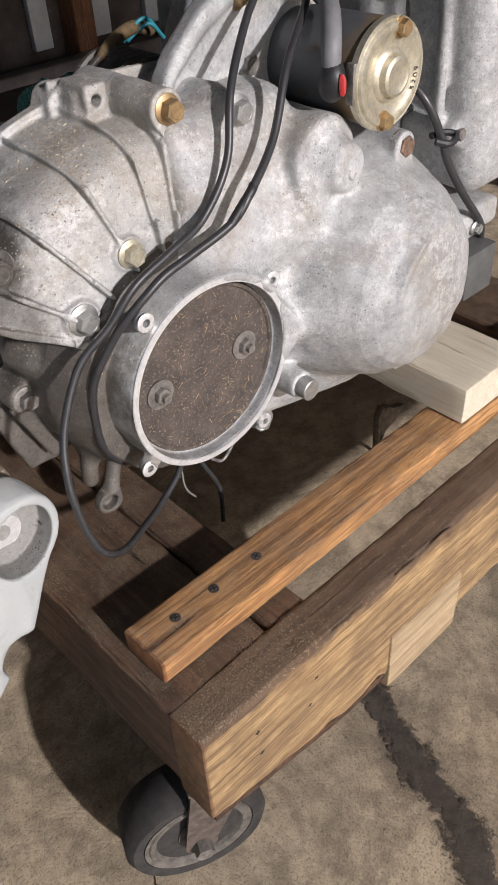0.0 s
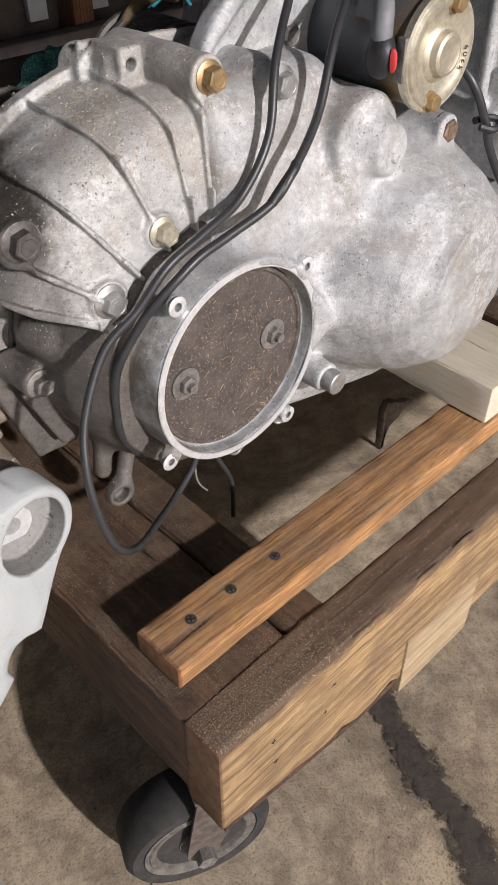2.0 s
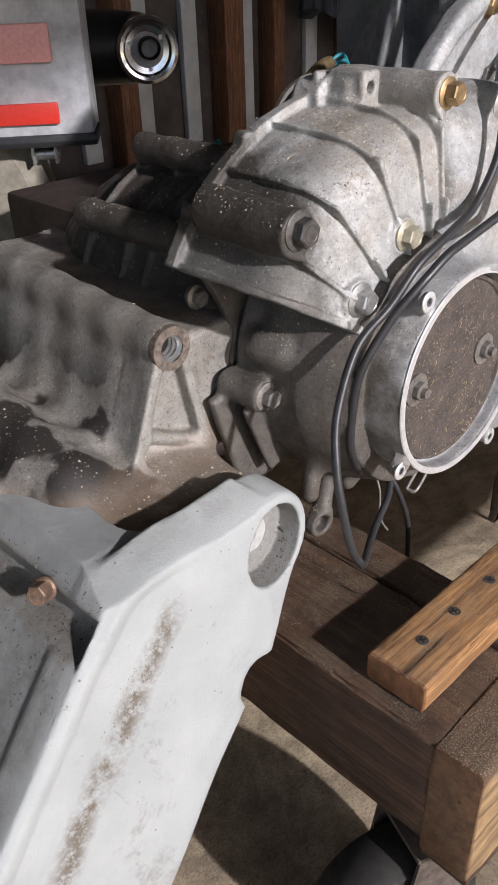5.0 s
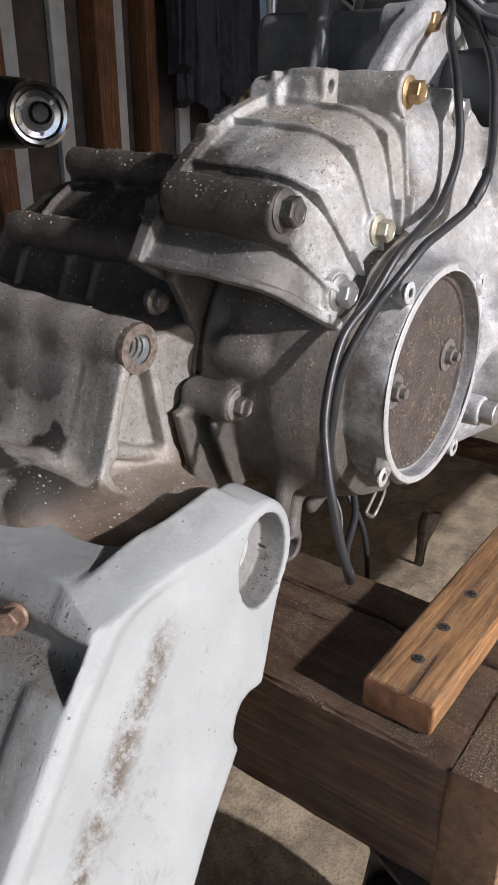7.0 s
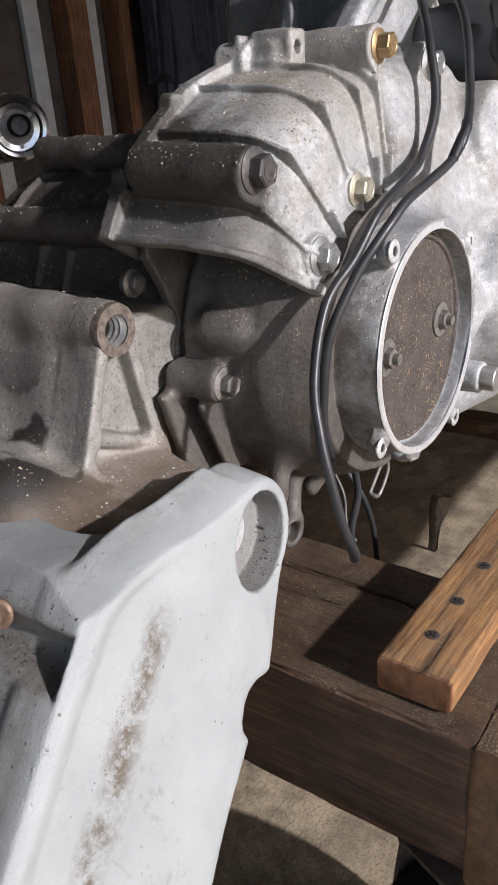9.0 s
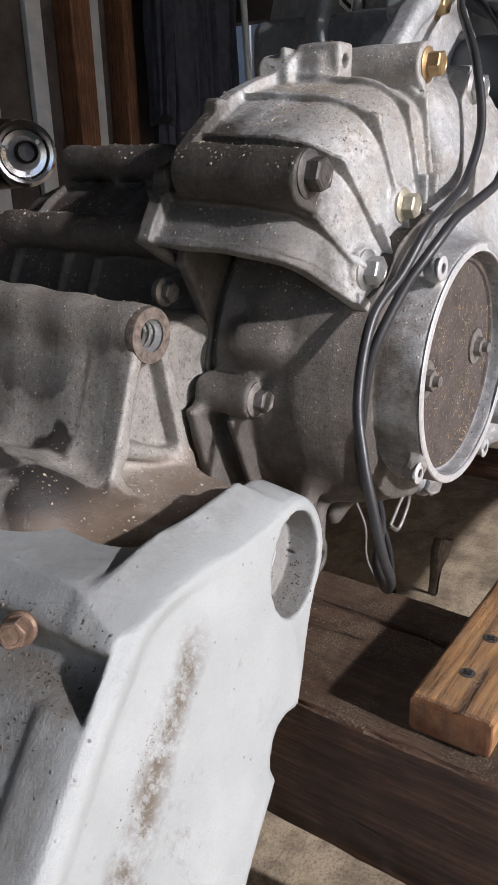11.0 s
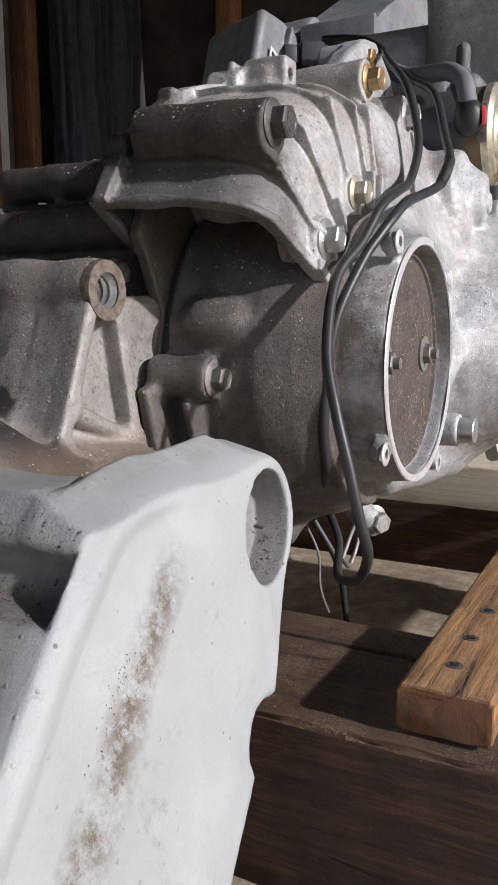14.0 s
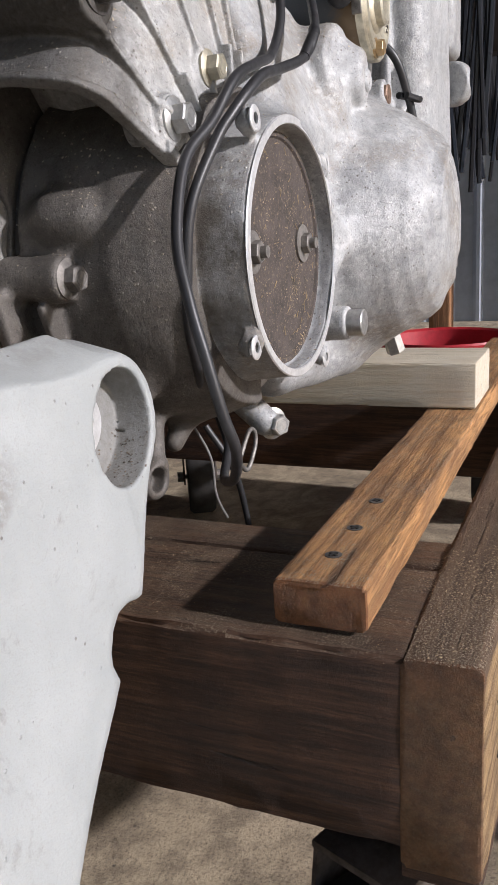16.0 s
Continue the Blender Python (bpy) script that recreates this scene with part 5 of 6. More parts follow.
tagged(part("cable_clip", bm, M_RUBBER), "black wire clip round the engine cable", "clip")
cable("cable", [(0.318, 0.126, 0.585), (0.326, 0.128, 0.572), (0.336, 0.132, 0.560), (0.348, 0.14, 0.552)], 0.0022, "thin bare steel rod beside the starter", M_STEEL)
# plug-in connector and wires above the flange
m = Matrix.Translation((0.365, 0.276, 0.688)) @ Matrix.Rotation(radians(40), 4, "Z")
bm = box(bmesh.new(), -0.014, 0.014, -0.016, 0.030, -0.011, 0.011, 0.003, m)
box(bm, -0.017, 0.017, -0.004, 0.002, -0.014, 0.014, 0.001, m)
box(bm, -0.010, 0.010, 0.030, 0.044, -0.008, 0.008, 0.002, m)
tagged(part("wire_connector", bm, M_RUBBER), "black plastic wiring connector above the bell flange", "connector")
cable("cable", [(0.335, 0.262, 0.690), (0.345, 0.235, 0.682), (0.358, 0.215, 0.668), (0.370, 0.205, 0.655), (0.385, 0.21, 0.65)], 0.0048, "black wrapped wire bundle behind the flange")
M_CYAN = plain("cyan wire", (0.03, 0.22, 0.27), 0.4, 0, 0.2)
M_TAN = plain("brown wrapped hose", (0.15, 0.10, 0.045), 0.7, 0, 0.5, 200)
cable("wire", [(0.227, 0.350, 0.568), (0.247, 0.360, 0.591), (0.282, 0.370, 0.601), (0.317, 0.390, 0.591)], 0.0055, "brown wrapped hose arching behind the cover", M_TAN)
cable("wire", [(0.2770, 0.3752, 0.5906), (0.2860, 0.3692, 0.6026), (0.2980, 0.3662, 0.6062), (0.3130, 0.3692, 0.5906)], 0.0017, "bright cyan wire over a brown hose", M_CYAN)
cable("wire", [(0.2818, 0.3752, 0.5906), (0.2908, 0.3692, 0.5990), (0.3010, 0.3662, 0.6014), (0.3160, 0.3692, 0.5876)], 0.0017, "bright cyan wire over a brown hose", M_CYAN)
# ribbed duct behind the cover
bm = lathe(bmesh.new(), [(0.012 * k + dz, r) for k in range(9) for dz, r in ((0.0, 0.041), (0.003, 0.046), (0.007, 0.046), (0.010, 0.041))], (0.255, 0.268, 0.548), (0, 1, 0), 40)
tagged(part("ribbed_duct", bm, M_MOTOR), "dark ribbed round duct behind the ribbed cover", "duct")
# dark upright housing with a paper sticker
house = thing("intake_housing", (0.5, 0.42, 0.55), "grey sloped cast housing with a lug and a paper sticker", "intake housing")


def house_shape(x, y, z):
    x, y, z = x + 0.026, y + 0.013, z + 0.008
    lean = x - 0.32 * (z - 0.63)
    d = f_box(lean - 0.55 * (y - 0.36), y, z, (0.352, 0.352, 0.55), (0.440, 0.44, 0.752), 0.010)
    d = join(d, f_rod(x, y, z, (0.494, 0.345, 0.750), (0.494, 0.40, 0.750), 0.021, True, 0.003), 0.008)
    d = join(d, f_box(x, y, z, (0.44, 0.352, 0.55), (0.515, 0.42, 0.745), 0.008), 0.006)
    d = cut(d, f_rod(x, y, z, (0.494, 0.33, 0.750), (0.494, 0.42, 0.750), 0.0085), 0.001)
    rib = np.maximum(np.abs(lean - 0.55 * (y - 0.36) - 0.405) - 0.003, np.maximum(0.343 - y, z - 0.745))
    d = join(d, np.maximum(np.maximum(rib, y - 0.40), 0.60 - z), 0.003)
    return d + ripple(x, y, z, 80, 0.0005)


part("shell", cast("shell", (0.29, 0.320, 0.545), (0.535, 0.447, 0.777), 0.0025, house_shape), M_ARM, house)
m = Matrix.Translation((0.372, 0.336, 0.680)) @ Matrix.Rotation(radians(17), 4, "Y")
part("sticker", box(bmesh.new(), -0.011, 0.011, -0.0004, 0.0004, -0.012, 0.028, 0, m), plain("paper sticker", (0.72, 0.72, 0.70), 0.7, 0, 0.1), house, "white paper sticker")
bm = bmesh.new()
for k in range(6):
    box(bm, -0.0085, 0.0075 - 0.004 * (k % 3), -0.0010, -0.0005, -0.009 + 0.006 * k, -0.0055 + 0.006 * k, 0, m)
part("print", bm, M_HOLE, house, "unreadable dark print")

# ---- white bracket arm in front ----
AX, AZ, AY = -0.0205, 0.378, 0.146
FLANK = smooth_path([(a, b, 0) for a, b in ((-0.0225, -0.0155), (0.0, -0.0362), (0.011, -0.0475), (0.023, -0.0620), (0.042, -0.0795), (0.060, -0.0905), (0.082, -0.0935), (0.103, -0.0950), (0.125, -0.0955), (0.45, -0.097))], 8)
FLANK_A, FLANK_B = [p.x for p in FLANK], [p.y for p in FLANK]


def arm_shape(x, y, z):
    yy = y - 0.18 * (z - AZ) - 0.03 * (x - AX) - AY
    s = 0.7071
    along = -(x - AX) * s - (z - AZ) * s
    across = (x - AX) * s - (z - AZ) * s
    # front plate: an eye, a straight flank with a notch, a ridge along its upper edge
    lo = np.interp(along, FLANK_A, FLANK_B)
    rise = 0.75 * np.clip(yy - 0.002, 0, 0.020)
    lo = lo - rise * np.clip((0.080 - along) / 0.065, 0.15, 1)
    hi = np.interp(along, [-0.02, 0.008, 0.035, 0.0595, 0.0625, 0.0665, 0.073, 0.080, 0.088, 0.0925, 0.0965, 0.128, 0.158, 0.20, 0.25, 0.45], [0.020, 0.0322, 0.0375, 0.0428, 0.0400, 0.0335, 0.0285, 0.0276, 0.0290, 0.0312, 0.0385, 0.0365, 0.0345, 0.034, 0.028, 0.004])
    oval = (np.sqrt((along / 0.0335) ** 2 + ((across - 0.0045 + 0.6 * rise) / 0.0275) ** 2) - 1) * 0.030
    band = np.maximum(np.maximum(across - hi, lo - across), np.maximum(-0.0225 - along, along - 0.62)) * 0.9
    sheet = join(oval, band, 0.003)
    e = across - lo
    dip = 0.0050 * np.clip(e / 0.011, 0, 1) ** 2 * np.clip((-0.050 - across) / 0.016, 0, 1) * np.clip((along - 0.02) / 0.03, 0, 1)
    dip = dip + np.clip(across - 0.0, 0, 0.1) * 0.05
    back = 0.0245
    d = meet(sheet, np.maximum(dip - yy, yy - back), 0.0042)
    # body running back behind the upper end
    top = 0.3975 + 0.34 * np.clip(yy, 0, 0.032) + 0.04 * np.clip(-0.11 - x, -0.02, 0.04)
    plan = join(np.maximum(yy - 0.025, x + 0.030), x + 0.0935, 0.034) + 0.002
    body = np.maximum(np.maximum(z - top, plan), np.maximum(-0.098 - across, 0.004 - yy))
    body = np.maximum(np.maximum(body, across - hi + 0.010), -0.42 - x)
    d = join(d, body, 0.008)
    # groove along the shaded flank, with a lip below it
    gx, gz = -0.152, 0.3875
    groove = np.sqrt(((x - gx) / 1.25) ** 2 + (z - gz) ** 2) - 0.0105
    d = cut(d, np.maximum(groove, 0.007 - yy), 0.004)
    lip = f_rod(x, yy, z, (-0.150, 0.012, 0.3705), (-0.150, 0.40, 0.3735), 0.0055, False)
    d = join(d, lip, 0.006)
    bore = (np.sqrt((along / 0.0262) ** 2 + ((across - 0.0045) / 0.0212) ** 2) - 1) * 0.024
    d = cut(d, np.maximum(bore, yy - 0.0200), 0.0008)
    return d + ripple(x, y, z, 60, 0.0003)


def unseen_foot_shape(x, y, z):
    """The same arm on its way down to the floor, unseen; added for support and shadow."""
    return np.maximum(arm_shape(x, y, z), np.maximum(0.001 - z, z - 0.130))


arm = thing("bracket_arm", (-0.15, 0.16, 0.15), "white painted cast bracket arm with a bored end", "bracket arm")
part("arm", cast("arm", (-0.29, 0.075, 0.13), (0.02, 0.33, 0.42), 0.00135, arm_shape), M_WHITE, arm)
# out-of-view end added to stand the arm and shade the floor
part("foot", cast("foot", (-0.46, 0.075, 0.0), (-0.09, 0.33, 0.131), 0.003, unseen_foot_shape), M_WHITE, arm)
flange_bolt((-0.1535, 0.190, 0.3960), 0.0060, 0.0072, 0.011, M_BROWNED, (-0.80, -0.50, 0.30), label="rusty bolt end", parent=arm)
bm = lathe(bmesh.new(), [(0.0, 0.0), (0.0, 0.006), (0.003, 0.0065), (0.003, 0.0145), (0.0, 0.016)][::-1], (AX - 0.003, 0.1665, AZ - 0.002), (0, -1, 0), 36, False)
part("bore_screw", bm, M_EDGE, arm, "bright screw inside the bore")

# ---- behind: parked motorcycle, towel, clothes and clutter ----
bike = thing("motorcycle", (0.55, 1.3, 0.0), "parked motorcycle with grey tail panel, red reflectors and black muffler", "motorcycle")
TAIL = Matrix.Translation((0.415, 1.005, 0.50)) @ Matrix.Rotation(radians(-38), 4, "Z")
M_PANEL = plain("scuffed grey plastic", (0.58, 0.58, 0.59), 0.45, 0, 0.4, 30)
M_RED = plain("red reflector", (0.80, 0.05, 0.03), 0.25, 0, 0.2, 300)
M_PINK = plain("faded pink reflector", (0.88, 0.42, 0.38), 0.3, 0, 0.2, 200)
bm = box(bmesh.new(), -0.20, 0.040, -0.012, 0.10, -0.045, 0.22, 0.012, TAIL)
part("tail_panel", bm, M_PANEL, bike, "scuffed grey tail panel")
part("lower_trim", box(bmesh.new(), -0.21, 0.044, -0.02, 0.10, -0.058, -0.040, 0.008, TAIL), M_RUBBER, bike, "black lower trim")
part("reflector", box(bmesh.new(), -0.12, -0.010, -0.020, -0.010, -0.024, 0.006, 0.003, TAIL), M_RED, bike, "rectangular red reflector")
part("tail_lamp", box(bmesh.new(), -0.16, -0.008, -0.022, -0.010, 0.060, 0.112, 0.005, TAIL), M_PINK, bike, "sun-faded pink tail lamp")
bm = lathe(bmesh.new(), [(-0.022, 0.009), (0.022, 0.009)], TAIL @ Vector((-0.045, 0.03, -0.075)), (0.8, -0.6, 0), 16)
box(bm, -0.065, -0.060, 0.015, 0.045, -0.088, -0.05, 0.001, TAIL)
box(bm, -0.030, -0.025, 0.015, 0.045, -0.088, -0.05, 0.001, TAIL)
part("clevis", bm, M_STEEL, bike, "bright steel clevis")
CAP = Vector((0.697, 1.16, 0.545))
AIM = Vector((-0.50, -0.86, 0.02)).normalized()
BACK = Vector((-0.72, 0.60, 0.03)).normalized()
bm = tube(bmesh.new(), [CAP - AIM * 0.02, CAP - AIM * 0.06 + BACK * 0.03, CAP + BACK * 0.22 - AIM * 0.06, CAP + BACK * 0.5 - AIM * 0.04], 0.06, 30, radii=lambda t: 0.053 + 0.014 * math.sin(min(t * 2.2, 1.57)))
part("muffler", bm, plain("black enamel", (0.018, 0.018, 0.02), 0.3, 0, 0.3), bike, "black muffler can")
cap = part("muffler_cap", lathe(bmesh.new(), [(-0.030, 0.054), (0.0, 0.0575), (0.012, 0.056), (0.016, 0.050), (0.014, 0.044), (0.004, 0.040), (0.002, 0.030)], CAP, AIM, 48, False), M_CHROME, bike, "chromed muffler end ring")
part("cap_face", lathe(bmesh.new(), [(0.002, 0.0), (0.002, 0.043)][::-1], CAP, AIM, 36, False), plain("grey cap face", (0.32, 0.32, 0.33), 0.45, 0.4), cap)
part("tail_pipe", lathe(bmesh.new(), [(0.0, 0.020), (0.026, 0.019), (0.028, 0.0175), (0.026, 0.016), (0.0, 0.016)], CAP + Vector((0.004, 0, 0.003)), AIM, 28, False), M_HOLE, cap, "dark tail pipe")
for k in range(3):
    a = k * 2.1 + 0.4
    side = AIM.cross(Vector((0, 0, 1))).normalized()
    p = CAP + AIM * 0.004 + side * (0.032 * math.cos(a)) + Vector((0, 0, 0.032 * math.sin(a)))
    part("cap_screw", lathe(bmesh.new(), [(0.0, 0.004), (0.003, 0.0036)], p, AIM, 12), M_STEEL, cap)
bm = lathe(bmesh.new(), [(-0.05, 0.20), (-0.055, 0.27), (-0.03, 0.30), (0.03, 0.30), (0.055, 0.27), (0.05, 0.20)], (0.20, 1.28, 0.30), (0.62, 0.78, 0), 48)
part("rear_tyre", bm, plain("dusty beige tyre", (0.30, 0.27, 0.21), 0.85, 0, 0.4, 40), bike, "dusty tyre")

M_CHEST = plain("dark stained boards", (0.05, 0.036, 0.028), 0.7, 0, 0.5, 20, 0.3)
# low dark chest that the towel lies on
chest = part("low_chest", box(bmesh.new(), 0.26, 0.72, 0.645, 0.95, 0.0, 0.410, 0.01), M_CHEST)
tagged(chest, "low dark wooden chest behind the gearbox", "chest")


def towel():
    bm = bmesh.new()
    bmesh.ops.create_grid(bm, x_segments=90, y_segments=60, size=1)
    for v in bm.verts:
        a, b = v.co.x, v.co.y
        p = Vector((a * 0.125, b * 0.060, 0))
        r = min(1.0, math.hypot(a, b))
        h = 0.055 * max(0.0, 1 - r ** 2.2) + 0.022 * noise.noise(Vector((a * 3, b * 3, 5))) * (1 - 0.5 * r)
        h += 0.014 * abs(noise.noise(Vector((a * 5.5, b * 4, 1)))) + 0.004 * noise.noise(Vector((a * 40, b * 30, 2)))
        v.co = Vector((p.x, p.y + 0.03 * noise.noise(Vector((a * 2, b * 2, 9))), max(h, 0.002)))
    m = Matrix.Translation((0.419, 0.722, 0.4115)) @ Matrix.Rotation(radians(27), 4, "Z")
    bm.transform(m)
    bmesh.ops.solidify(bm, geom=bm.faces[:], thickness=0.004)
    return bm


m = Nodes("teal terry cloth")
loops, big = m.cells(420), m.noise(30, 4)
m.put("Base Color", m.mix(m.ramp(loops, (0.1, 1.0), (0.55, 0.0)), (0.05, 0.20, 0.165), (0.19, 0.58, 0.46)))
m.put("Roughness", 0.95)
m.bump(loops, 0.9, 0.004)
tagged(part("towel", towel(), m.mat), "crumpled teal terry towel lying on the chest", "towel")

# work clothes on the back wall
M_DENIM = plain("dark navy cloth", (0.035, 0.042, 0.065), 0.9, 0, 0.5, 25, 0.3)


def drape(x, y, z0, z1, w, depth, seed, top=0.55):
    """A hanging fold of cloth, closed all round."""
    bm = bmesh.new()
    nu, nv = 64, 56
    rows = []
    for j in range(nv + 1):
        t = j / nv
        row = []
        for k in range(nu):
            a = 2 * math.pi * k / nu
            fold = 1 + 0.16 * math.sin(6 * a + seed + 3 * t) + 0.10 * math.sin(11 * a - 2 * seed + 5 * t) + 0.25 * noise.noise(Vector((3 * math.cos(a), 3 * math.sin(a), 5 * t + seed)))
            half = w * (top + (1 - top) * min(1, (1 - t) * 3.2)) * (1 + 0.10 * math.sin(4 * t + seed))
            row.append(bm.verts.new((x + half * math.cos(a) * fold + 0.02 * math.sin(3 * t + seed), y + depth * math.sin(a) * fold, z0 + (z1 - z0) * t + 0.02 * math.sin(2 * a + seed) * (1 - t))))
        rows.append(row)
    for a, b in zip(rows, rows[1:]):
        for k in range(nu):
            bm.faces.new((a[k], a[(k + 1) % nu], b[(k + 1) % nu], b[k]))
    bm.faces.new(rows[0][::-1])
    bm.faces.new(rows[-1])
    return bm


def garment(x, z0, z1, w, seed):
    y = HALL_Y1 - 0.185
    g = thing("work_jacket", (x, HALL_Y1 - 0.1, z0), "dark navy work jacket hanging from a wall hook", "jacket", "hanging clothes")
    part("body", drape(x, y, z0, z1, w, 0.06, seed), M_DENIM, g)
    for s in (-1, 1):
        part("sleeve", drape(x + s * w * 1.05, y - 0.015, z0 + 0.12, z1 - 0.12, w * 0.34, 0.05, seed + s, 0.8), M_DENIM, g)
    part("hook", tube(bmesh.new(), [(x, HALL_Y1 - 0.002, z1 - 0.02), (x, HALL_Y1 - 0.12, z1 - 0.02), (x, y, z1 - 0.03), (x, y - 0.02, z1 + 0.02)], 0.006, 10), M_DULL, g, "bent steel hook")


garment(2.26, 0.50, 1.9, 0.085, 1.0)
garment(2.50, 0.42, 1.95, 0.10, 2.6)
cable("broom_handle", [(2.62, 1.95, 0.0), (2.66, 2.10, 1.7)], 0.014, "grey broom handle leaning on the wall", M_SHEET)

# bundle of black strands hanging beyond the engine
random.seed(11)
bm = bmesh.new()
for k in range(55):
    x0, y0 = random.uniform(1.25, 1.75), random.uniform(0.16, 0.34)
    tube(bm, [(x0, y0, 1.15), (x0 + random.uniform(-0.02, 0.02), y0 + random.uniform(-0.02, 0.02), 0.85), (x0 + random.uniform(-0.05, 0.05), y0 + random.uniform(-0.04, 0.04), random.uniform(0.50, 0.62))], random.uniform(0.003, 0.006), 6)
tagged(part("rope_strands", bm, plain("black glossy strands", (0.02, 0.022, 0.028), 0.25, 0, 0.2)), "bundle of glossy black strands hanging down", "strands", kind="stuff")
bm = lathe(bmesh.new(), [(0.0, 0.13), (0.02, 0.14), (0.17, 0.155), (0.185, 0.16), (0.19, 0.158), (0.185, 0.15), (0.03, 0.135), (0.03, 0.0)], (1.62, 0.30, 0.0), (0, 0, 1), 48, False)
tagged(part("red_bucket", bm, plain("red plastic bucket", (0.45, 0.02, 0.03), 0.4, 0, 0.25)), "red plastic bucket on the floor", "bucket")

# oil stain, ragged at its edges
m = Nodes("old oil stain")
m.put("Base Color", m.mix(m.ramp(m.noise(60, 5, 0.7), (0.35, 0.0), (0.65, 1.0)), (0.045, 0.037, 0.03), (0.10, 0.083, 0.065)))
m.put("Roughness", 0.55)
m.bump(m.noise(260, 5, 0.75), 0.7, 0.002)
edge = m.t.nodes.new("ShaderNodeAttribute")
edge.attribute_name = "soak"
veil = m.math("ADD", edge.outputs["Fac"], m.math("MULTIPLY", m.math("SUBTRACT", m.noise(130, 6, 0.8), 0.5), 2.4))
clear = m.t.nodes.new("ShaderNodeBsdfTransparent")
blend = m.t.nodes.new("ShaderNodeMixShader")
m.link(m.ramp(veil, (0.30, 0.0), (0.52, 0.92)), blend.inputs[0])
m.link(clear.outputs[0], blend.inputs[1])
m.link(m.bsdf.outputs[0], blend.inputs[2])
m.link(blend.outputs[0], m.t.nodes["Material Output"].inputs["Surface"])
bm = bmesh.new()
soak = bm.verts.layers.float.new("soak")
path = smooth_path([(0.268, 0.075, 0.0016), (0.250, 0.035, 0.0016), (0.228, -0.02, 0.0016), (0.214, -0.06, 0.0016), (0.205, -0.10, 0.0016), (0.165, -0.16, 0.0016), (0.12, -0.26, 0.0016)], 10)
rows = []
for k, p in enumerate(path):
    w = 0.026 + 0.006 * math.sin(k * 0.33)
    row = []
    for j in range(7):
        v = bm.verts.new(p + Vector((w, -0.35 * w, 0)) * (j / 3 - 1))
        v[soak] = (1 - abs(j / 3 - 1)) * min(1.0, k / 4)
        row.append(v)
    rows.append(row)
for a, b in zip(rows, rows[1:]):
    for j in range(6):
        bm.faces.new((a[j], a[j + 1], b[j + 1], b[j]))
tagged(part("oil_stain", bm, m.mat, smooth=False), "dark dried oil stain trailing over the concrete", "stain")

# odds and ends under the gearbox
plate = wedge([(0.559, 0.000), (0.564, 0.000), (0.567, 0.042), (0.592, 0.039), (0.617, 0.060), (0.590, 0.068), (0.574, 0.073), (0.565, 0.085), (0.556, 0.068)], 0.288, 0.3005)
tagged(part("steel_plate", plate, M_FORK), "dark jagged steel plate standing on the floor", "metal plate")
M_WHITEWIRE = plain("grey wire", (0.20, 0.19, 0.175), 0.5, 0, 0.3, 200)
ob = part("wire", tube(bmesh.new(), [(0.150, 0.205, 0.335), (0.1485, 0.192, 0.312), (0.1480, 0.190, 0.290), (0.150, 0.188, 0.279), (0.157, 0.187, 0.268)], 0.0009, 8), M_WHITEWIRE)
tagged(ob, "short grey wire end hanging under the case", "wire")
bm = tube(bmesh.new(), [(0.178, 0.186, 0.300), (0.193, 0.184, 0.318), (0.203, 0.184, 0.316), (0.203, 0.184, 0.306), (0.190, 0.185, 0.292), (0.178, 0.186, 0.300)], 0.0017, 10)
part("wire_clip", bm, M_DULL, gearbox, "bent steel wire clip")

# hairline crack in the floor
path = smooth_path([(x, y, 0.0) for x, y in [(-0.024, 0.087), (-0.026, 0.082), (-0.026, 0.072), (-0.03, 0.064), (-0.034, 0.054), (-0.042, 0.024), (-0.056, -0.025)]], 8)
bm = bmesh.new()
rows = []
for k, p in enumerate(path):
    w = 0.00035 + 0.0003 * noise.noise(Vector((k * 0.9, 2.0, 5.0)))
    off = Vector((0.0022 * noise.noise(Vector((k * 0.7, 0.0, 1.0))), 0, 0))
    rows.append([bm.verts.new(p + off + Vector((s * w, 0, h))) for s, h in ((-1.6, 0.0002), (-1, 0.0010), (1, 0.0010), (1.6, 0.0002))])
for a, b in zip(rows, rows[1:]):
    for j in range(3):
        bm.faces.new((a[j], a[j + 1], b[j + 1], b[j]))
tagged(part("floor_crack", bm, M_STAIN, smooth=False), "thin dark hairline crack in the concrete", "crack", kind="structure")

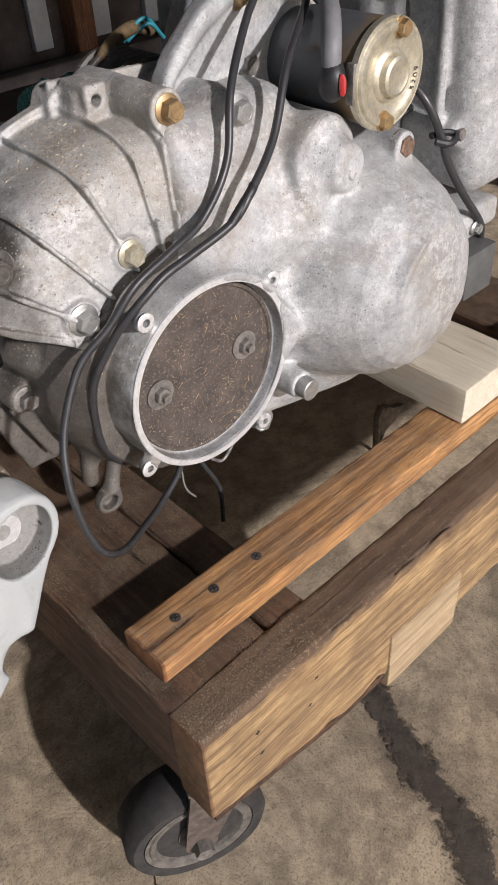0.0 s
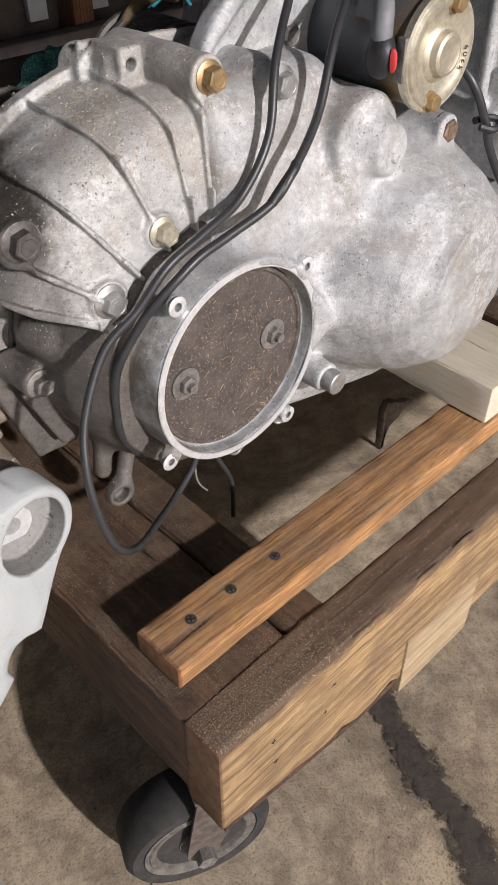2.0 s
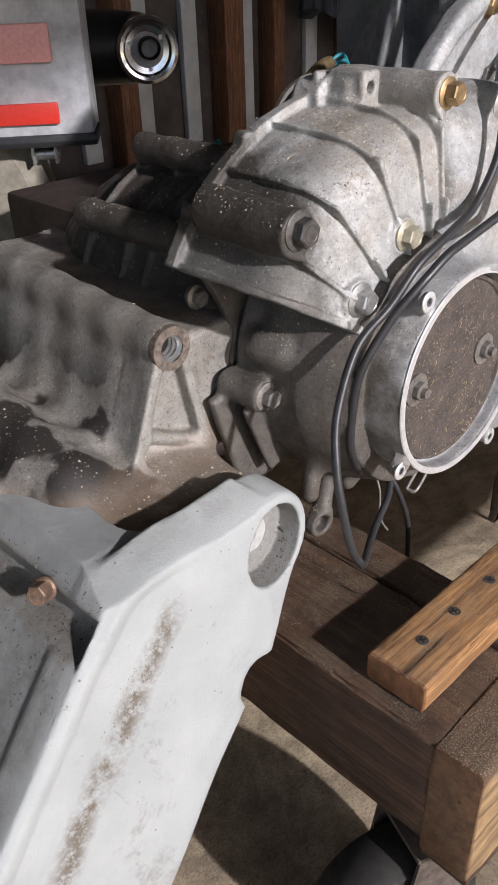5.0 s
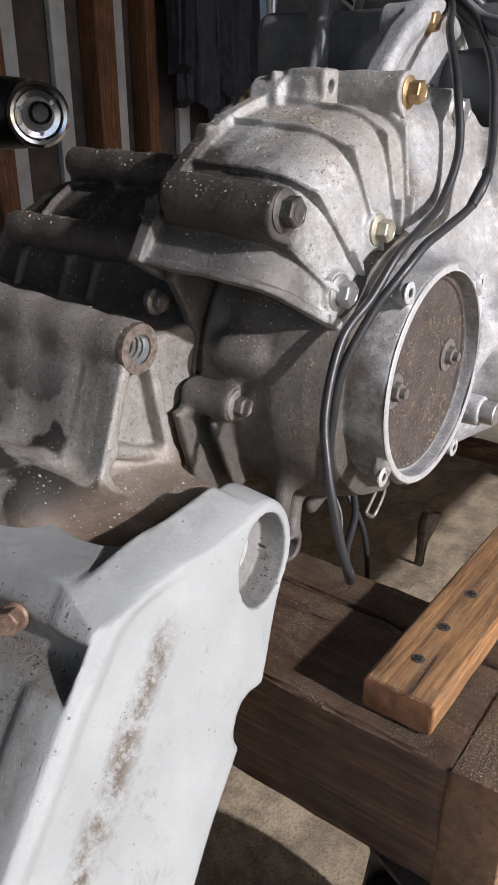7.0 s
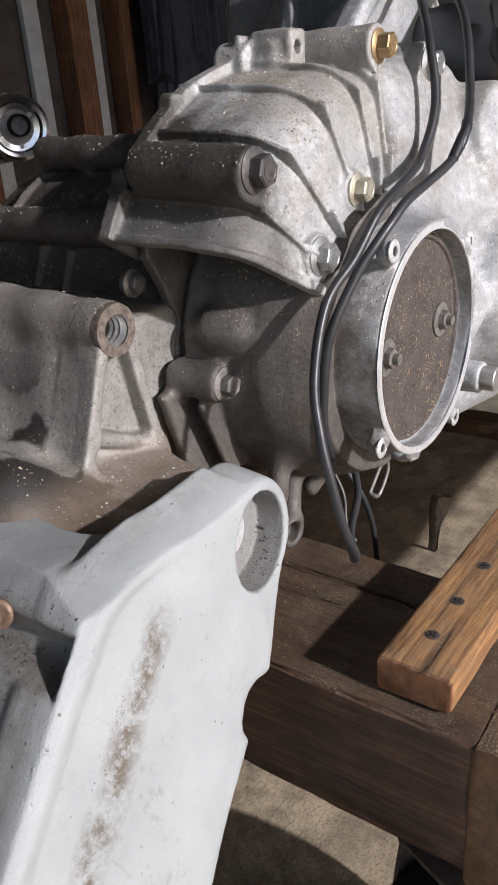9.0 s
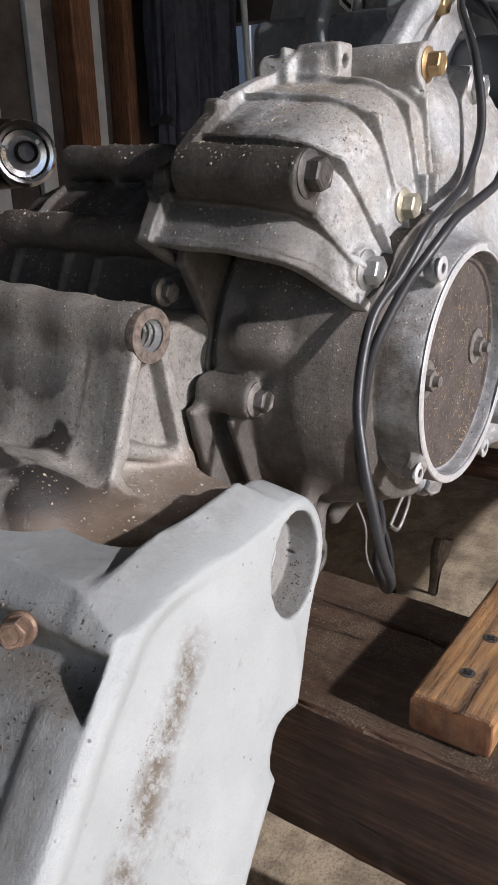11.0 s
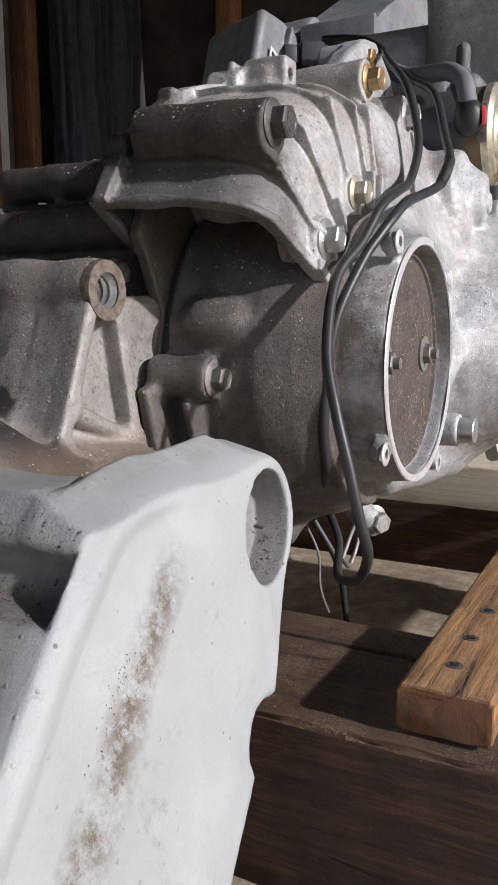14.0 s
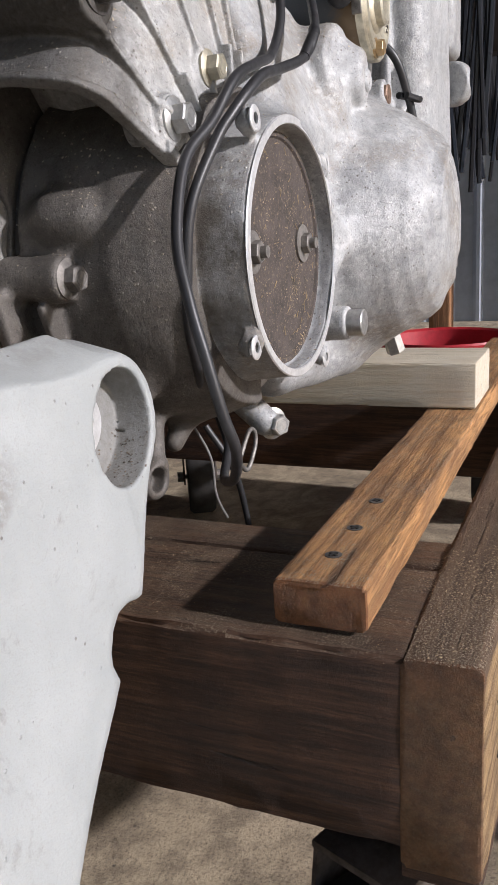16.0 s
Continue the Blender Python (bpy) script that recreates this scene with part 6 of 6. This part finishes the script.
# sawdust and shavings lying on the castings and the dolly
def sprinkle(ob, count, seed, size, spread, parent, material, least=0.25, clump=28.0, keep=None):
    """Flakes on the upward faces of a mesh, lying in clumps."""
    me = ob.data
    n = len(me.polygons)
    mid, nor, area = np.empty(n * 3, np.float32), np.empty(n * 3, np.float32), np.empty(n, np.float32)
    me.polygons.foreach_get("center", mid)
    me.polygons.foreach_get("normal", nor)
    me.polygons.foreach_get("area", area)
    mid, nor = mid.reshape(-1, 3), nor.reshape(-1, 3)
    lo, hi = spread
    ok = (nor[:, 2] > least) & np.all(mid > np.array(lo), 1) & np.all(mid < np.array(hi), 1)
    if keep:
        ok &= keep(mid)
    idx = np.nonzero(ok)[0]
    rng = np.random.default_rng(seed)
    c = mid[idx]
    s = clump
    drift = np.sin(s * c[:, 0] + 2.1 * np.sin(0.8 * s * c[:, 1] + seed)) + np.sin(1.3 * s * c[:, 1] + 1.7 * np.sin(1.1 * s * c[:, 0])) + np.sin(2.9 * s * c[:, 0] - 2.3 * s * c[:, 2])
    weight = area[idx] * np.exp(0.9 * drift) * np.clip(nor[idx, 2], 0.1, 1) ** 1.5
    pick = rng.choice(idx, size=count, p=weight / weight.sum())
    verts, faces = [], []
    for k in pick:
        up = Vector(nor[k].tolist())
        side = up.orthogonal().normalized()
        side.rotate(Matrix.Rotation(rng.uniform(0, 6.283), 3, up))
        fore = up.cross(side)
        a = size * min(1.6, rng.lognormal(0.0, 0.45))
        b = a * rng.uniform(0.35, 0.9)
        jit = max(0.0007, 0.55 * math.sqrt(area[k]))
        at = Vector(mid[k].tolist()) + side * rng.uniform(-jit, jit) + fore * rng.uniform(-jit, jit) + up * 0.00015
        base = len(verts)
        tilt = rng.uniform(0, 0.5) * a
        ring = [at + side * a * x + fore * b * y + up * h for x, y, h in ((-1, rng.uniform(-0.5, 0.3), 0), (rng.uniform(-0.3, 0.3), -1, 0), (1, rng.uniform(-0.3, 0.5), tilt), (rng.uniform(-0.3, 0.3), 1, tilt * 0.5))]
        verts += [tuple(p) for p in ring] + [tuple(at + up * (0.45 * b + 0.5 * tilt))]
        faces += [(base, base + 1, base + 4), (base + 1, base + 2, base + 4), (base + 2, base + 3, base + 4), (base + 3, base, base + 4)]
    out = bpy.data.meshes.new("sawdust")
    out.from_pydata(verts, [], faces)
    out.update()
    return tagged(part("sawdust", out, material, parent, "pale flakes of sawdust"), kind="stuff")


def dust_tone(name, a, b):
    m = Nodes(name)
    g = m.t.nodes.new("ShaderNodeNewGeometry").outputs["Random Per Island"]
    m.put("Base Color", m.ramp(g, (0.0, a), (0.75, b), (1.0, tuple(min(0.85, x * 1.5) for x in b))))
    m.put("Roughness", 0.9)
    return m.mat


M_DUST = dust_tone("pale sawdust", (0.18, 0.145, 0.105), (0.40, 0.345, 0.265))
M_DUSTWOOD = dust_tone("brown sawdust", (0.13, 0.088, 0.058), (0.34, 0.25, 0.155))
M_FLECK = dust_tone("dark grit", (0.05, 0.04, 0.03), (0.16, 0.125, 0.09))
M_DISCDUST = dust_tone("straw dust", (0.12, 0.09, 0.06), (0.36, 0.28, 0.18))
FAR = ((-9, -9, -9), (9, 9, 9))
named = {ob.name: ob for ob in bpy.data.objects}
sprinkle(named["ribbed_cover"], 1900, 1, 0.00062, FAR, gearbox, M_DUST)
sprinkle(named["case"], 1300, 2, 0.00055, FAR, gearbox, M_DUST)
sprinkle(named["mount_bracket"], 1500, 3, 0.00075, FAR, gearbox, M_DUST, 0.15)
sprinkle(named["motor_housing"], 900, 4, 0.0008, FAR, gearbox, M_DUST)
sprinkle(named["lower_housing"], 420, 5, 0.0006, FAR, gearbox, M_DUST, 0.0)
sprinkle(named["case"], 450, 6, 0.00034, ((0.16, 0.0, 0.40), (0.48, 0.3, 0.62)), gearbox, M_FLECK, -0.3)
sprinkle(named["disc"], 800, 31, 0.00042, FAR, gearbox, M_DISCDUST, -1.1, 60.0)
sprinkle(named["arm"], 700, 7, 0.0006, ((-0.30, 0.150, 0.30), (-0.135, 0.40, 0.42)), arm, M_FLECK, 0.0)
sprinkle(named["front_beam"], 2400, 8, 0.00048, ((-0.1, -0.1, 0.255), (0.17, 0.1, 0.3)), dolly, M_DUSTWOOD, 0.3, 14.0)
sprinkle(named["front_beam"], 500, 11, 0.00055, ((0.1, -0.1, 0.255), (0.5, 0.1, 0.3)), dolly, M_DUSTWOOD, 0.3, 14.0)
sprinkle(named["cross_plank"], 2200, 9, 0.00040, ((-0.1, -0.1, 0.255), (0.2, 0.30, 0.3)), dolly, M_DUSTWOOD, 0.4)
sprinkle(named["batten"], 1500, 10, 0.00038, ((-0.1, -0.1, 0.28), (0.40, 0.2, 0.32)), dolly, M_DUSTWOOD, 0.3)


def valley(c):
    """The dirty valley along the middle of the arm's front."""
    u, w = c[:, 0] - AX, c[:, 2] - AZ
    across, along = (u - w) * 0.7071, -(u + w) * 0.7071
    return (np.abs(across + 0.0555 + 0.006 * np.sin(70 * along)) < 0.0085) & (along > 0.045) & (along < 0.21) & (c[:, 1] < AY + 0.012 + 0.18 * w)


sprinkle(named["arm"], 140, 21, 0.00028, FAR, arm, M_FLECK, -0.2, 40.0, valley)
sprinkle(named["arm"], 160, 22, 0.00045, ((-0.046, 0.142, 0.345), (0.004, 0.180, 0.368)), arm, M_FLECK, 0.1)
